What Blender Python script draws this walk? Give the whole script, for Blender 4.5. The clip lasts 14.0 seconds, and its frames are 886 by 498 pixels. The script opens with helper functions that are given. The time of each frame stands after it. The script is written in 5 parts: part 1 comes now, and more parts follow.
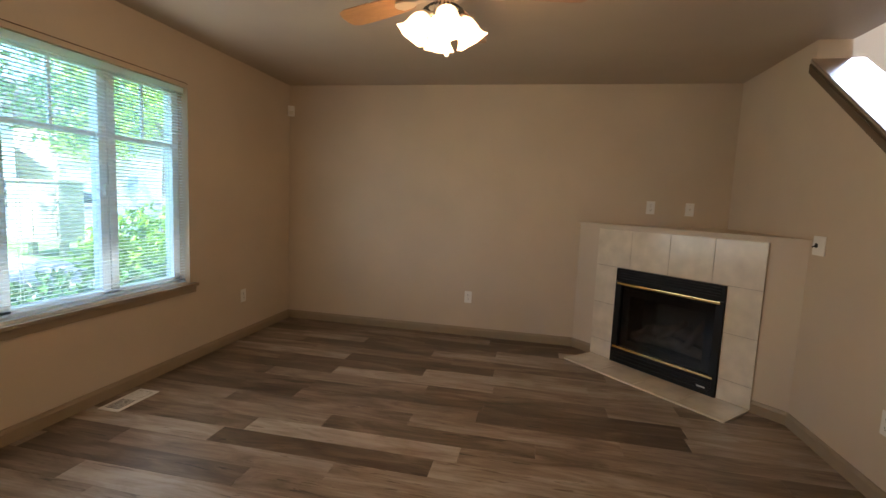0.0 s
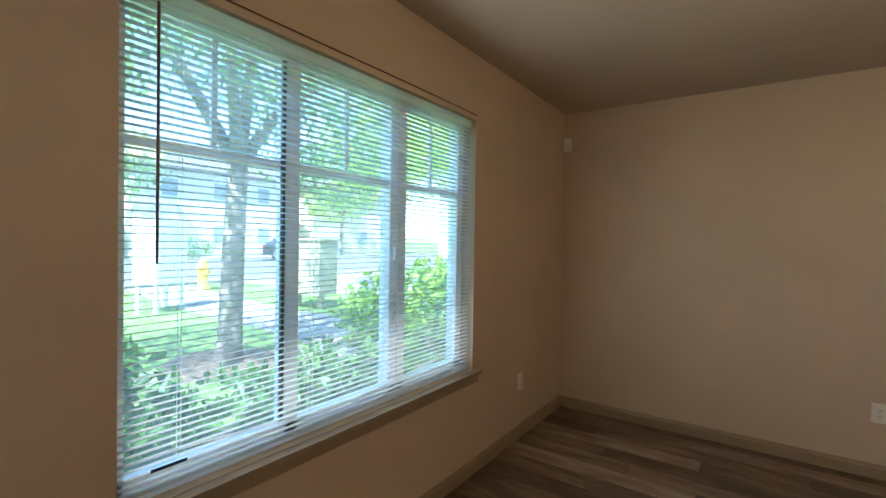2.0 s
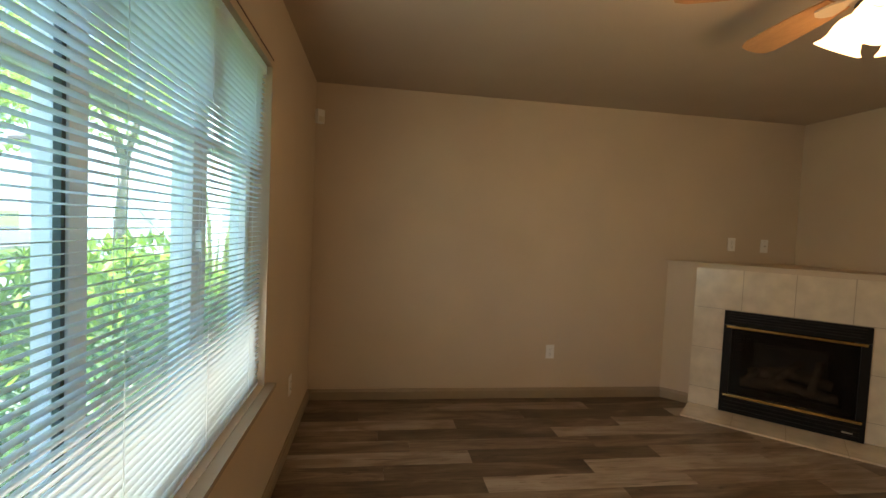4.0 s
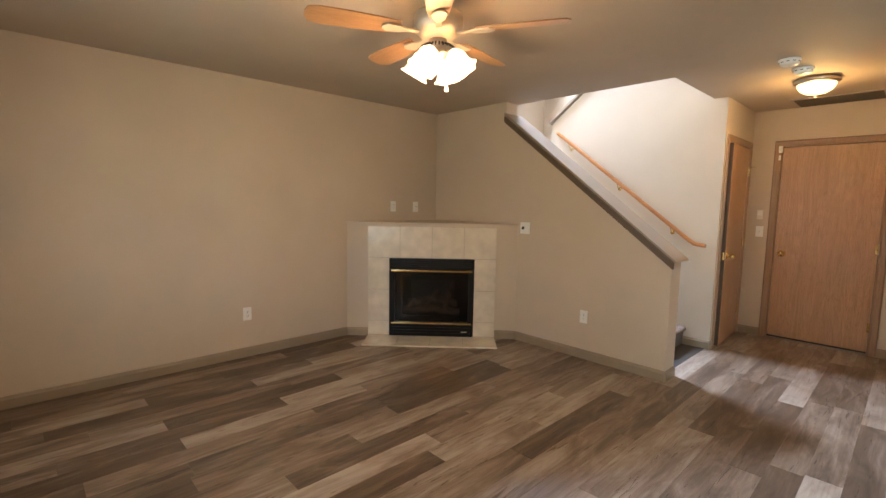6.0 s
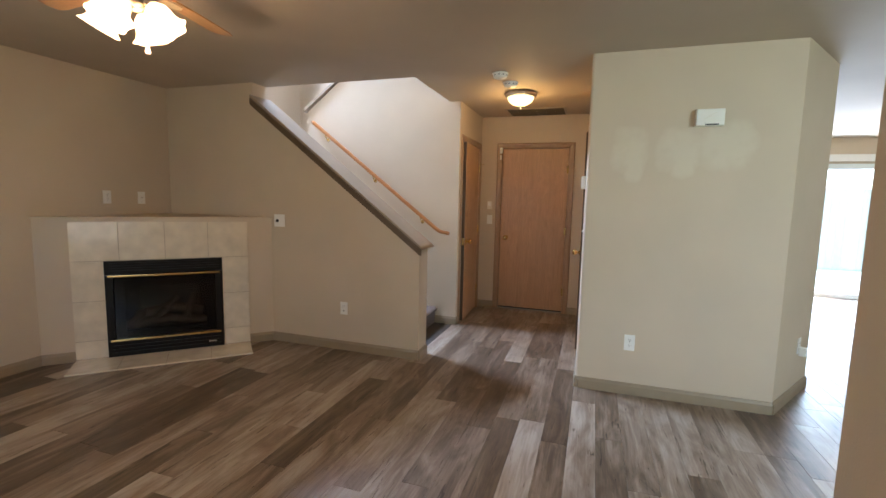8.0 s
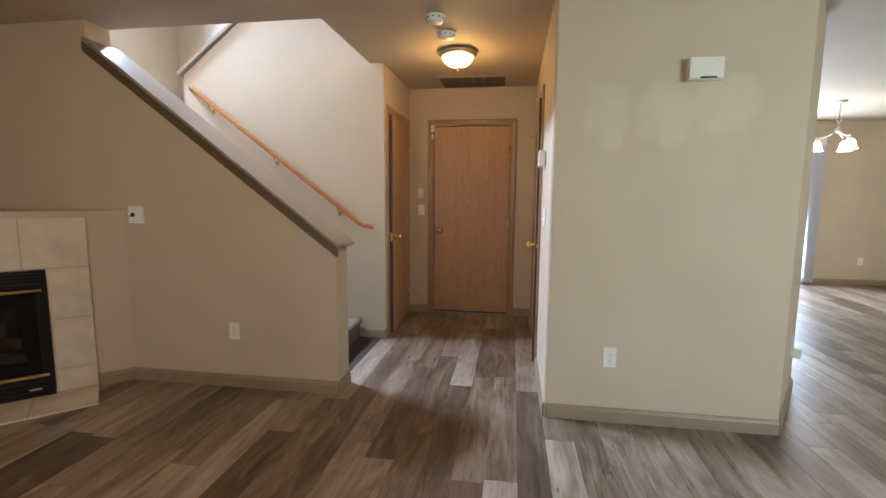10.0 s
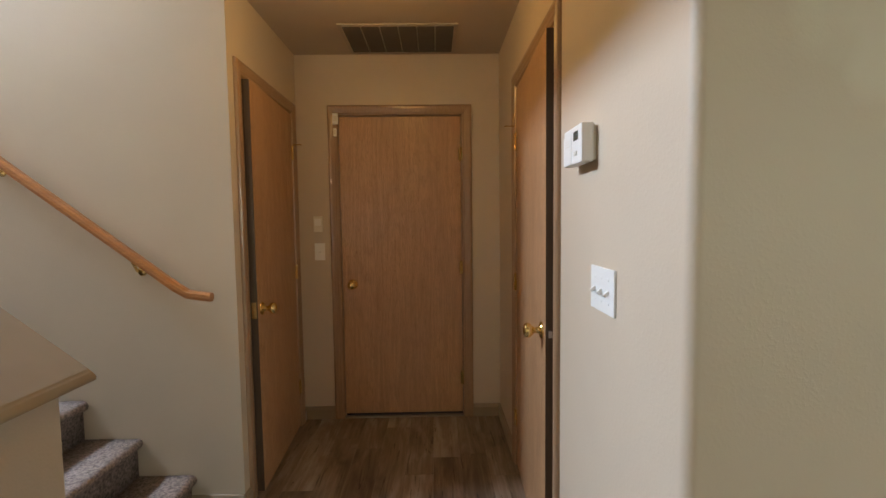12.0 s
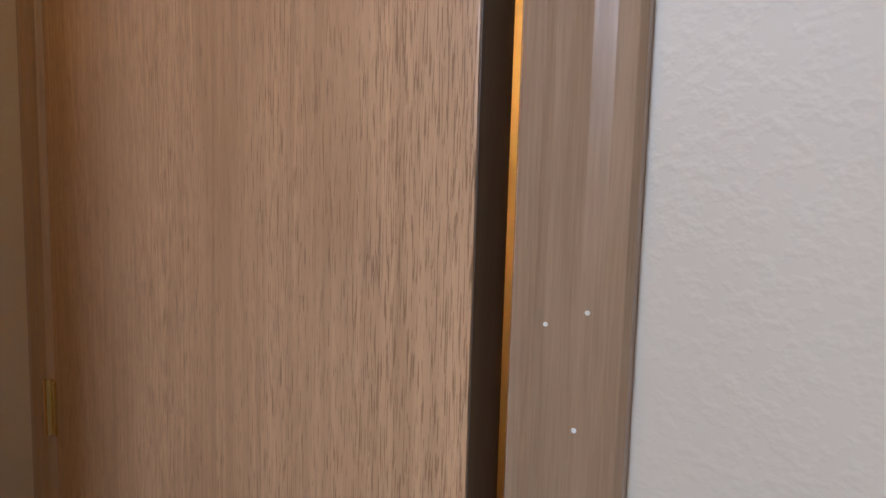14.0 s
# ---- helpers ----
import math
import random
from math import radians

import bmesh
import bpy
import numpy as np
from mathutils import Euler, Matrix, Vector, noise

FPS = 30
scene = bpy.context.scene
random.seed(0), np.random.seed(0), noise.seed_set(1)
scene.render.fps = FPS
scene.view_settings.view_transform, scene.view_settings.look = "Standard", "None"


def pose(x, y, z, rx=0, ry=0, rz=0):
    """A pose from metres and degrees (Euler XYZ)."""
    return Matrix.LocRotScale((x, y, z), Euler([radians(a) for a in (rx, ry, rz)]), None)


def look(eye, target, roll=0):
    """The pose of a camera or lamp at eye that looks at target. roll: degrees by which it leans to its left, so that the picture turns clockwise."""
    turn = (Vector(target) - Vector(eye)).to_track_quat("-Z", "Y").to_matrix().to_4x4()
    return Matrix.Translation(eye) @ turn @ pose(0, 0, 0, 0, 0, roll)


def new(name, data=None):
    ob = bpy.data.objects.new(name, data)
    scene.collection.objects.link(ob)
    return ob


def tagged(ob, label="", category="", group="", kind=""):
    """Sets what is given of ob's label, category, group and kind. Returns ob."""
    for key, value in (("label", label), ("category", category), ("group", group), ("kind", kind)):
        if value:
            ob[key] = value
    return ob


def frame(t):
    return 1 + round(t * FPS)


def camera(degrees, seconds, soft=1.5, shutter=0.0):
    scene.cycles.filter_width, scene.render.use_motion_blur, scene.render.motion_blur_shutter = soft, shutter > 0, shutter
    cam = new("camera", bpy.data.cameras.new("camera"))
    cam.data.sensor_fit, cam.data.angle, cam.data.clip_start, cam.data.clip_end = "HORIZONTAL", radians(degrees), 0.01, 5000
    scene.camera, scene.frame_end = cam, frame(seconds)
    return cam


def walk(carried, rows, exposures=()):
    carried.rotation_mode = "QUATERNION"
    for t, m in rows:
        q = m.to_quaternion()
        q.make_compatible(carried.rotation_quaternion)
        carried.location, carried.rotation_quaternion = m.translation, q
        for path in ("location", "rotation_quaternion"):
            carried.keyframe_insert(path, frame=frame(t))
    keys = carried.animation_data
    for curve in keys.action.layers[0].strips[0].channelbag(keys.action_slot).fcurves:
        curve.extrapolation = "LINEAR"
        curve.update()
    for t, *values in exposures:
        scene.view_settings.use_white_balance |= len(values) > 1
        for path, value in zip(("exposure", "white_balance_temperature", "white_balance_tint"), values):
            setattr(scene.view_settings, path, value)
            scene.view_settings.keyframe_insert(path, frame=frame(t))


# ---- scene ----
cam = camera(88.7, 14.0)

PATH = [
    (0, (-0.189, 0.374, 1.332), (-0.575, 2.325, 1.12), 2.6),
    (0.5, (-0.303, 0.634, 1.327), (-0.848, 2.553, 1.187), 3.2),
    (1, (-0.59, 0.83, 1.34), (-1.193, 2.734, 1.224), 2.3),
    (1.5, (-0.879, 1.018, 1.353), (-1.687, 2.845, 1.269), 1.6),
    (2, (-1.375, 1.099, 1.364), (-2.527, 2.733, 1.331), 1.0),
    (2.5, (-1.746, 1.17, 1.372), (-2.804, 2.867, 1.326), 1.3),
    (3, (-2.016, 1.349, 1.348), (-2.686, 3.233, 1.313), 2.2),
    (3.2, (-2.107, 1.364, 1.363), (-2.548, 3.314, 1.304), 2.5),
    (5.3, (-2.305, 0.757, 1.386), (-1.307, 2.479, 1.185), 1.6),
    (5.5, (-2.283, 0.731, 1.387), (-1.184, 2.39, 1.188), 1.6),
    (6, (-2.262, 0.718, 1.417), (-0.889, 2.157, 1.208), 1.0),
    (6.5, (-2.202, 0.673, 1.407), (-0.631, 1.894, 1.2), 0.9),
    (7, (-2.16, 0.653, 1.405), (-0.417, 1.614, 1.205), 0.8),
    (7.5, (-2.127, 0.641, 1.393), (-0.282, 1.387, 1.192), 1.0),
    (7.7, (-2.112, 0.637, 1.402), (-0.246, 1.325, 1.195), 1.1),
    (9.8, (-1.419, 0.884, 1.325), (0.532, 1.248, 1.075), 0.8),
    (10, (-1.249, 0.918, 1.312), (0.714, 1.22, 1.076), 0.4),
    (10.5, (-0.817, 0.93, 1.338), (1.169, 1.071, 1.142), -1.0),
    (11, (-0.303, 1.059, 1.351), (1.688, 1.178, 1.198), -0.3),
    (11.5, (0.156, 1.131, 1.379), (2.153, 1.154, 1.261), -0.7),
    (12, (0.629, 1.149, 1.359), (2.625, 1.114, 1.227), -0.7),
    (12.5, (1.033, 1.215, 1.35), (3.01, 0.952, 1.201), -1.4),
    (13, (1.408, 1.123, 1.317), (3.299, 0.483, 1.206), 0.1),
    (13.4, (1.751, 1.058, 1.313), (3.436, 0.004, 1.090), -0.3),
    (13.5, (1.825, 1.039, 1.296), (3.441, -0.122, 1.089), -0.2),
    (13.8, (2.053, 0.974, 1.293), (3.392, -0.504, 1.141), 0.4),
    (14, (2.150, 0.952, 1.333), (3.265, -0.703, 1.191), 1.6),
]
EXPOSURE = [(0, 2.65, 5900, 12), (0.5, 2.95, 5900, 12), (1.0, 3.2, 5800, 11), (1.6, 2.75, 5650, 9), (2.2, 2.25, 5950, 10), (3.2, 2.1, 7000, 9), (5.3, 3.1, 6450, 11), (6.2, 3.25, 5750, 11), (7.0, 3.0, 5350, 11), (7.7, 2.85, 5550, 10),
            (10.0, 2.8, 5850, 11), (11.0, 2.72, 6300, 8), (12.0, 2.3, 6450, 8), (13.0, 2.12, 5850, 10), (13.5, 2.1, 5750, 10), (14.0, 2.2, 5650, 10)]
walk(cam, [(t, look(eye, aim, roll)) for t, eye, aim, roll in PATH], EXPOSURE)

# ---- world, sun, large lights ----
W0 = -2.745  # west face of the rooms
world = bpy.data.worlds.new("world")
scene.world = world
world.use_nodes = True
wn = world.node_tree.nodes
sky = wn.new("ShaderNodeTexSky")
sky.sky_type, sky.sun_disc = "NISHITA", False
sky.sun_elevation, sky.sun_rotation = radians(58), radians(160)
wn["Background"].inputs[1].default_value = 0.15
world.node_tree.links.new(sky.outputs[0], wn["Background"].inputs[0])


def lamp(name, kind, power, color, matrix, size=0.1, size_y=None, angle=0.0):
    data = bpy.data.lights.new(name, kind)
    data.energy, data.color = power, color
    if kind == "AREA":
        data.shape = "RECTANGLE"
        data.size, data.size_y = size, size_y or size
    elif kind == "SUN":
        data.angle = radians(angle)
    else:
        data.shadow_soft_size = size
    ob = new(name, data)
    ob.matrix_world = matrix
    return ob


# high sun from the south, so the window side lies in open shade
lamp("sun", "SUN", 5.0, (1.0, 0.975, 0.95), look((3.4, -9.4, 16), (0, 0, 0)), angle=0.6)
# sky light in the openings: front window, sliding door, assumed kitchen window, stairwell window
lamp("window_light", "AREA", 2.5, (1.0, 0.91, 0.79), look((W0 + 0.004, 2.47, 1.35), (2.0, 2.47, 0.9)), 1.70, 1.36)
lamp("slider_light", "AREA", 20, (0.80, 0.90, 1.0), look((6.3, -2.6, 1.05), (2.0, -2.6, 0.8)), 1.7, 1.95)
# the kitchen window is unseen; this fill is added to brighten the block wall
lamp("kitchen_light", "AREA", 12, (0.90, 1.0, 0.90), look((W0 + 0.004, -2.3, 1.45), (2.0, -1.0, 1.2)), 1.7, 1.1)
lamp("stairwell_light", "AREA", 28, (0.68, 0.80, 1.0), look((2.66, 4.72, 3.66), (2.0, 1.0, 0.4)), 1.0, 0.28).data.spread = radians(120)


# ---- materials ----
def nodes_of(name):
    m = bpy.data.materials.new(name)
    m.use_nodes = True
    t = m.node_tree
    return m, t, t.nodes["Principled BSDF"]


def rgba(c):
    return (c[0], c[1], c[2], 1.0)


def simple(name, color, rough=0.5, metal=0.0, vary=0.08, scale=8.0, bump=0.0, bump_scale=200.0, coat=0.0):
    """Colour with a soft variation at two scales and a fine relief."""
    m, t, b = nodes_of(name)
    n, l = t.nodes, t.links
    tc = n.new("ShaderNodeTexCoord")
    a = n.new("ShaderNodeTexNoise")
    a.inputs["Scale"].default_value, a.inputs["Detail"].default_value = scale, 6.0
    l.new(tc.outputs["Object"], a.inputs["Vector"])
    r = n.new("ShaderNodeValToRGB")
    r.color_ramp.elements[0].position, r.color_ramp.elements[1].position = 0.3, 0.7
    r.color_ramp.elements[0].color = rgba([c * (1 - vary) for c in color])
    r.color_ramp.elements[1].color = rgba([min(1, c * (1 + vary)) for c in color])
    l.new(a.outputs["Fac"], r.inputs["Fac"])
    l.new(r.outputs["Color"], b.inputs["Base Color"])
    b.inputs["Roughness"].default_value, b.inputs["Metallic"].default_value = rough, metal
    b.inputs["Coat Weight"].default_value = coat
    if bump:
        k = n.new("ShaderNodeTexNoise")
        k.inputs["Scale"].default_value, k.inputs["Detail"].default_value = bump_scale, 4.0
        l.new(tc.outputs["Object"], k.inputs["Vector"])
        u = n.new("ShaderNodeBump")
        u.inputs["Strength"].default_value, u.inputs["Distance"].default_value = bump, 0.004
        l.new(k.outputs["Fac"], u.inputs["Height"])
        l.new(u.outputs["Normal"], b.inputs["Normal"])
    return m


def paint(name, color, rough=0.55, strength=0.095):
    """Orange-peel wall paint: splashed relief, faint roller marks and scuffs."""
    m, t, b = nodes_of(name)
    n, l = t.nodes, t.links
    tc = n.new("ShaderNodeTexCoord")
    big = n.new("ShaderNodeTexNoise")
    big.inputs["Scale"].default_value, big.inputs["Detail"].default_value = 1.7, 5.0
    l.new(tc.outputs["Object"], big.inputs["Vector"])
    ramp = n.new("ShaderNodeValToRGB")
    ramp.color_ramp.elements[0].position, ramp.color_ramp.elements[1].position = 0.35, 0.65
    ramp.color_ramp.elements[0].color = rgba([c * 0.955 for c in color])
    ramp.color_ramp.elements[1].color = rgba([c * 1.03 for c in color])
    l.new(big.outputs["Fac"], ramp.inputs["Fac"])
    l.new(ramp.outputs["Color"], b.inputs["Base Color"])
    fine = n.new("ShaderNodeTexNoise")
    fine.inputs["Scale"].default_value, fine.inputs["Detail"].default_value, fine.inputs["Roughness"].default_value = 130.0, 2.5, 0.5
    l.new(tc.outputs["Object"], fine.inputs["Vector"])
    cut = n.new("ShaderNodeValToRGB")
    cut.color_ramp.elements[0].position, cut.color_ramp.elements[1].position = 0.46, 0.76
    l.new(fine.outputs["Fac"], cut.inputs["Fac"])
    u = n.new("ShaderNodeBump")
    u.inputs["Strength"].default_value, u.inputs["Distance"].default_value = strength, 0.003
    l.new(cut.outputs["Color"], u.inputs["Height"])
    l.new(u.outputs["Normal"], b.inputs["Normal"])
    b.inputs["Roughness"].default_value = rough
    return m


def wood(name, dark, light, scale=(6.0, 6.0, 0.35), rough=0.4, per_object=0.0, bump=0.15, coat=0.0, rings=3.0, island=False):
    """Grain drawn out along one axis, with per-piece shift and tone where asked."""
    m, t, b = nodes_of(name)
    n, l = t.nodes, t.links
    tc, info = n.new("ShaderNodeTexCoord"), n.new("ShaderNodeNewGeometry" if island else "ShaderNodeObjectInfo")
    rand = info.outputs["Random Per Island" if island else "Random"]
    mp = n.new("ShaderNodeMapping")
    mp.inputs["Scale"].default_value = scale
    add = n.new("ShaderNodeVectorMath")
    add.operation = "ADD"
    mul = n.new("ShaderNodeVectorMath")
    mul.operation = "SCALE"
    comb = n.new("ShaderNodeCombineXYZ")
    for k in range(3):
        l.new(rand, comb.inputs[k])
    l.new(comb.outputs[0], mul.inputs[0])
    mul.inputs["Scale"].default_value = 37.0 if per_object else 0.0
    l.new(tc.outputs["Object"], add.inputs[0])
    l.new(mul.outputs[0], add.inputs[1])
    l.new(add.outputs[0], mp.inputs["Vector"])
    g = n.new("ShaderNodeTexNoise")
    g.inputs["Scale"].default_value, g.inputs["Detail"].default_value, g.inputs["Roughness"].default_value = rings, 9.0, 0.68
    g.inputs["Distortion"].default_value = 0.6
    l.new(mp.outputs[0], g.inputs["Vector"])
    fine = n.new("ShaderNodeTexNoise")
    fine.inputs["Scale"].default_value, fine.inputs["Detail"].default_value = rings * 9, 4.0
    l.new(mp.outputs[0], fine.inputs["Vector"])
    mixf = n.new("ShaderNodeMath")
    mixf.operation = "MULTIPLY_ADD"
    mixf.inputs[1].default_value = 0.35
    l.new(fine.outputs["Fac"], mixf.inputs[0])
    sc = n.new("ShaderNodeMath")
    sc.operation = "MULTIPLY"
    sc.inputs[1].default_value = 0.65
    l.new(g.outputs["Fac"], sc.inputs[0])
    l.new(sc.outputs[0], mixf.inputs[2])
    ramp = n.new("ShaderNodeValToRGB")
    ramp.color_ramp.elements[0].position, ramp.color_ramp.elements[1].position = 0.34, 0.64
    ramp.color_ramp.elements[0].color, ramp.color_ramp.elements[1].color = rgba(dark), rgba(light)
    l.new(mixf.outputs[0], ramp.inputs["Fac"])
    out = ramp.outputs["Color"]
    if per_object:
        hsv = n.new("ShaderNodeHueSaturation")
        mr = n.new("ShaderNodeMapRange")
        mr.inputs["To Min"].default_value, mr.inputs["To Max"].default_value = 1 - per_object, 1 + per_object
        l.new(rand, mr.inputs["Value"])
        l.new(mr.outputs[0], hsv.inputs["Value"])
        l.new(out, hsv.inputs["Color"])
        out = hsv.outputs["Color"]
    l.new(out, b.inputs["Base Color"])
    b.inputs["Roughness"].default_value, b.inputs["Coat Weight"].default_value = rough, coat
    u = n.new("ShaderNodeBump")
    u.inputs["Strength"].default_value, u.inputs["Distance"].default_value = bump, 0.001
    l.new(mixf.outputs[0], u.inputs["Height"])
    l.new(u.outputs["Normal"], b.inputs["Normal"])
    return m


def chain(t):
    """Short hands for building node chains in a tree."""
    n, l = t.nodes, t.links

    def noise_of(vector, scale, detail=5.0, rough=0.55, warp=0.0):
        k = n.new("ShaderNodeTexNoise")
        k.inputs["Scale"].default_value, k.inputs["Detail"].default_value, k.inputs["Roughness"].default_value, k.inputs["Distortion"].default_value = scale, detail, rough, warp
        l.new(vector, k.inputs["Vector"])
        return k.outputs["Fac"]

    def stretched(vector, scale):
        k = n.new("ShaderNodeMapping")
        k.inputs["Scale"].default_value = scale
        l.new(vector, k.inputs["Vector"])
        return k.outputs[0]

    def calc(op, a, b=0.0, c=0.0):
        k = n.new("ShaderNodeMath")
        k.operation = op
        for s, v in zip(k.inputs, (a, b, c)):
            if isinstance(v, (int, float)):
                s.default_value = v
            else:
                l.new(v, s)
        return k.outputs[0]

    def ramp(fac, stops):
        k = n.new("ShaderNodeValToRGB")
        while len(k.color_ramp.elements) < len(stops):
            k.color_ramp.elements.new(0.5)
        for e, (p, c) in zip(k.color_ramp.elements, stops):
            e.position, e.color = p, rgba(c)
        l.new(fac, k.inputs["Fac"])
        return k.outputs["Color"]

    def relief(height, strength, distance=0.001):
        k = n.new("ShaderNodeBump")
        k.inputs["Strength"].default_value, k.inputs["Distance"].default_value = strength, distance
        l.new(height, k.inputs["Height"])
        return k.outputs["Normal"]

    return noise_of, stretched, calc, ramp, relief


def shifted(t, island, amount=53.0):
    """Object coordinates moved by a random step for each piece, and that random number."""
    n, l = t.nodes, t.links
    tc, info = n.new("ShaderNodeTexCoord"), n.new("ShaderNodeNewGeometry" if island else "ShaderNodeObjectInfo")
    rand = info.outputs["Random Per Island" if island else "Random"]
    comb, mul, add = n.new("ShaderNodeCombineXYZ"), n.new("ShaderNodeVectorMath"), n.new("ShaderNodeVectorMath")
    mul.operation, add.operation = "SCALE", "ADD"
    mul.inputs["Scale"].default_value = amount
    for k in range(3):
        l.new(rand, comb.inputs[k])
    l.new(comb.outputs[0], mul.inputs[0])
    l.new(tc.outputs["Object"], add.inputs[0])
    l.new(mul.outputs[0], add.inputs[1])
    return add.outputs[0], rand


def plank_vinyl(name, island=False):
    """Weathered wood print: each plank has its own tone, with blotches, streaks and dark cracks along it."""
    m, t, b = nodes_of(name)
    noise_of, stretched, calc, ramp, relief = chain(t)
    v, rand = shifted(t, island)
    tone = calc("MULTIPLY_ADD", calc("FRACT", calc("MULTIPLY", rand, 91.7)), 0.42, 0.26)
    blotch = noise_of(stretched(v, (2.2, 10.0, 6.0)), 1.0, 6.0, 0.6, 0.8)
    streak = noise_of(stretched(v, (2.5, 75.0, 20.0)), 1.0, 6.0, 0.65, 0.3)
    crack = noise_of(stretched(v, (3.0, 34.0, 8.0)), 1.0, 3.0, 0.5, 1.5)
    f = calc("ADD", tone, calc("MULTIPLY", calc("SUBTRACT", blotch, 0.5), 0.95))
    f = calc("ADD", f, calc("MULTIPLY", calc("SUBTRACT", streak, 0.5), 0.42))
    cut = calc("MULTIPLY", calc("LESS_THAN", crack, 0.335), 0.22)
    f = calc("SUBTRACT", f, cut)
    col = ramp(f, ((0.10, (0.042, 0.027, 0.017)), (0.34, (0.115, 0.078, 0.051)), (0.55, (0.235, 0.176, 0.127)), (0.78, (0.385, 0.325, 0.265))))
    t.links.new(col, b.inputs["Base Color"])
    t.links.new(calc("MULTIPLY_ADD", streak, 0.22, 0.27), b.inputs["Roughness"])
    t.links.new(relief(calc("SUBTRACT", streak, cut), 0.18), b.inputs["Normal"])
    return m


def veneer(name, dark, light):
    """Flat-cut oak: slow tone bands, cathedral arches and fine dark pores running up the door."""
    m, t, b = nodes_of(name)
    noise_of, stretched, calc, ramp, relief = chain(t)
    v, rand = shifted(t, False, 11.0)
    band = noise_of(stretched(v, (9.0, 9.0, 0.35)), 1.0, 4.0, 0.5, 0.4)
    warp = noise_of(stretched(v, (5.0, 5.0, 0.7)), 1.0, 2.0, 0.4)
    arch = calc("SINE", calc("MULTIPLY", warp, 95.0))
    pore = noise_of(stretched(v, (1050.0, 1050.0, 36.0)), 1.0, 3.0, 0.6)
    fine = noise_of(stretched(v, (170.0, 170.0, 2.6)), 1.0, 5.0, 0.65)
    f = calc("MULTIPLY_ADD", calc("SUBTRACT", band, 0.5), 0.55, 0.54)
    f = calc("ADD", f, calc("MULTIPLY", calc("POWER", calc("MULTIPLY_ADD", arch, 0.5, 0.5), 2.5), -0.07))
    f = calc("ADD", f, calc("MULTIPLY", calc("SUBTRACT", fine, 0.5), 0.62))
    gap = calc("MULTIPLY", calc("GREATER_THAN", calc("ADD", pore, calc("MULTIPLY", calc("SUBTRACT", band, 0.5), 0.20)), 0.565), 0.36)
    f = calc("SUBTRACT", f, gap)
    t.links.new(ramp(f, ((0.18, dark), (0.72, light))), b.inputs["Base Color"])
    b.inputs["Roughness"].default_value, b.inputs["Coat Weight"].default_value, b.inputs["Coat Roughness"].default_value = 0.45, 0.12, 0.25
    t.links.new(relief(calc("SUBTRACT", fine, gap), 0.45, 0.0008), b.inputs["Normal"])
    return m


def glow(name, color, strength):
    m, t, b = nodes_of(name)
    b.inputs["Base Color"].default_value = rgba(color)
    b.inputs["Emission Color"].default_value, b.inputs["Emission Strength"].default_value = rgba(color), strength
    b.inputs["Roughness"].default_value = 0.3
    return m


def clear_glass(name, tint=(0.88, 0.96, 1.0), rough=0.0, haze=0.0):
    """Thin clear pane; haze mixes a pale veil into it, standing in for daylight glare."""
    m, t, b = nodes_of(name)
    n, l = t.nodes, t.links
    tr, gl, mx, fr = n.new("ShaderNodeBsdfTransparent"), n.new("ShaderNodeBsdfGlossy"), n.new("ShaderNodeMixShader"), n.new("ShaderNodeLayerWeight")
    tr.inputs[0].default_value = rgba(tint)
    gl.inputs["Roughness"].default_value = rough
    up, scale = n.new("ShaderNodeMath"), n.new("ShaderNodeMath")
    up.operation, scale.operation = "POWER", "MULTIPLY_ADD"
    up.inputs[1].default_value, scale.inputs[1].default_value, scale.inputs[2].default_value = 4.0, 0.35, 0.035
    l.new(fr.outputs["Facing"], up.inputs[0])
    l.new(up.outputs[0], scale.inputs[0])
    l.new(scale.outputs[0], mx.inputs[0])
    l.new(gl.outputs[0], mx.inputs[2])
    if haze:
        glare, veil = n.new("ShaderNodeBsdfTranslucent"), n.new("ShaderNodeMixShader")
        glare.inputs[0].default_value, veil.inputs[0].default_value = rgba((0.85, 0.93, 0.95)), haze
        l.new(tr.outputs[0], veil.inputs[1])
        l.new(glare.outputs[0], veil.inputs[2])
        l.new(veil.outputs[0], mx.inputs[1])
    else:
        l.new(tr.outputs[0], mx.inputs[1])
    l.new(mx.outputs[0], n["Material Output"].inputs["Surface"])
    return m


def slat_paint(name, color):
    """Thin painted slat that lets some daylight through."""
    m = simple(name, color, 0.4, vary=0.02)
    n, l = m.node_tree.nodes, m.node_tree.links
    tr, mx = n.new("ShaderNodeBsdfTranslucent"), n.new("ShaderNodeMixShader")
    tr.inputs[0].default_value, mx.inputs[0].default_value = rgba(color), 0.75
    l.new(n["Principled BSDF"].outputs[0], mx.inputs[1])
    l.new(tr.outputs[0], mx.inputs[2])
    l.new(mx.outputs[0], n["Material Output"].inputs["Surface"])
    return m


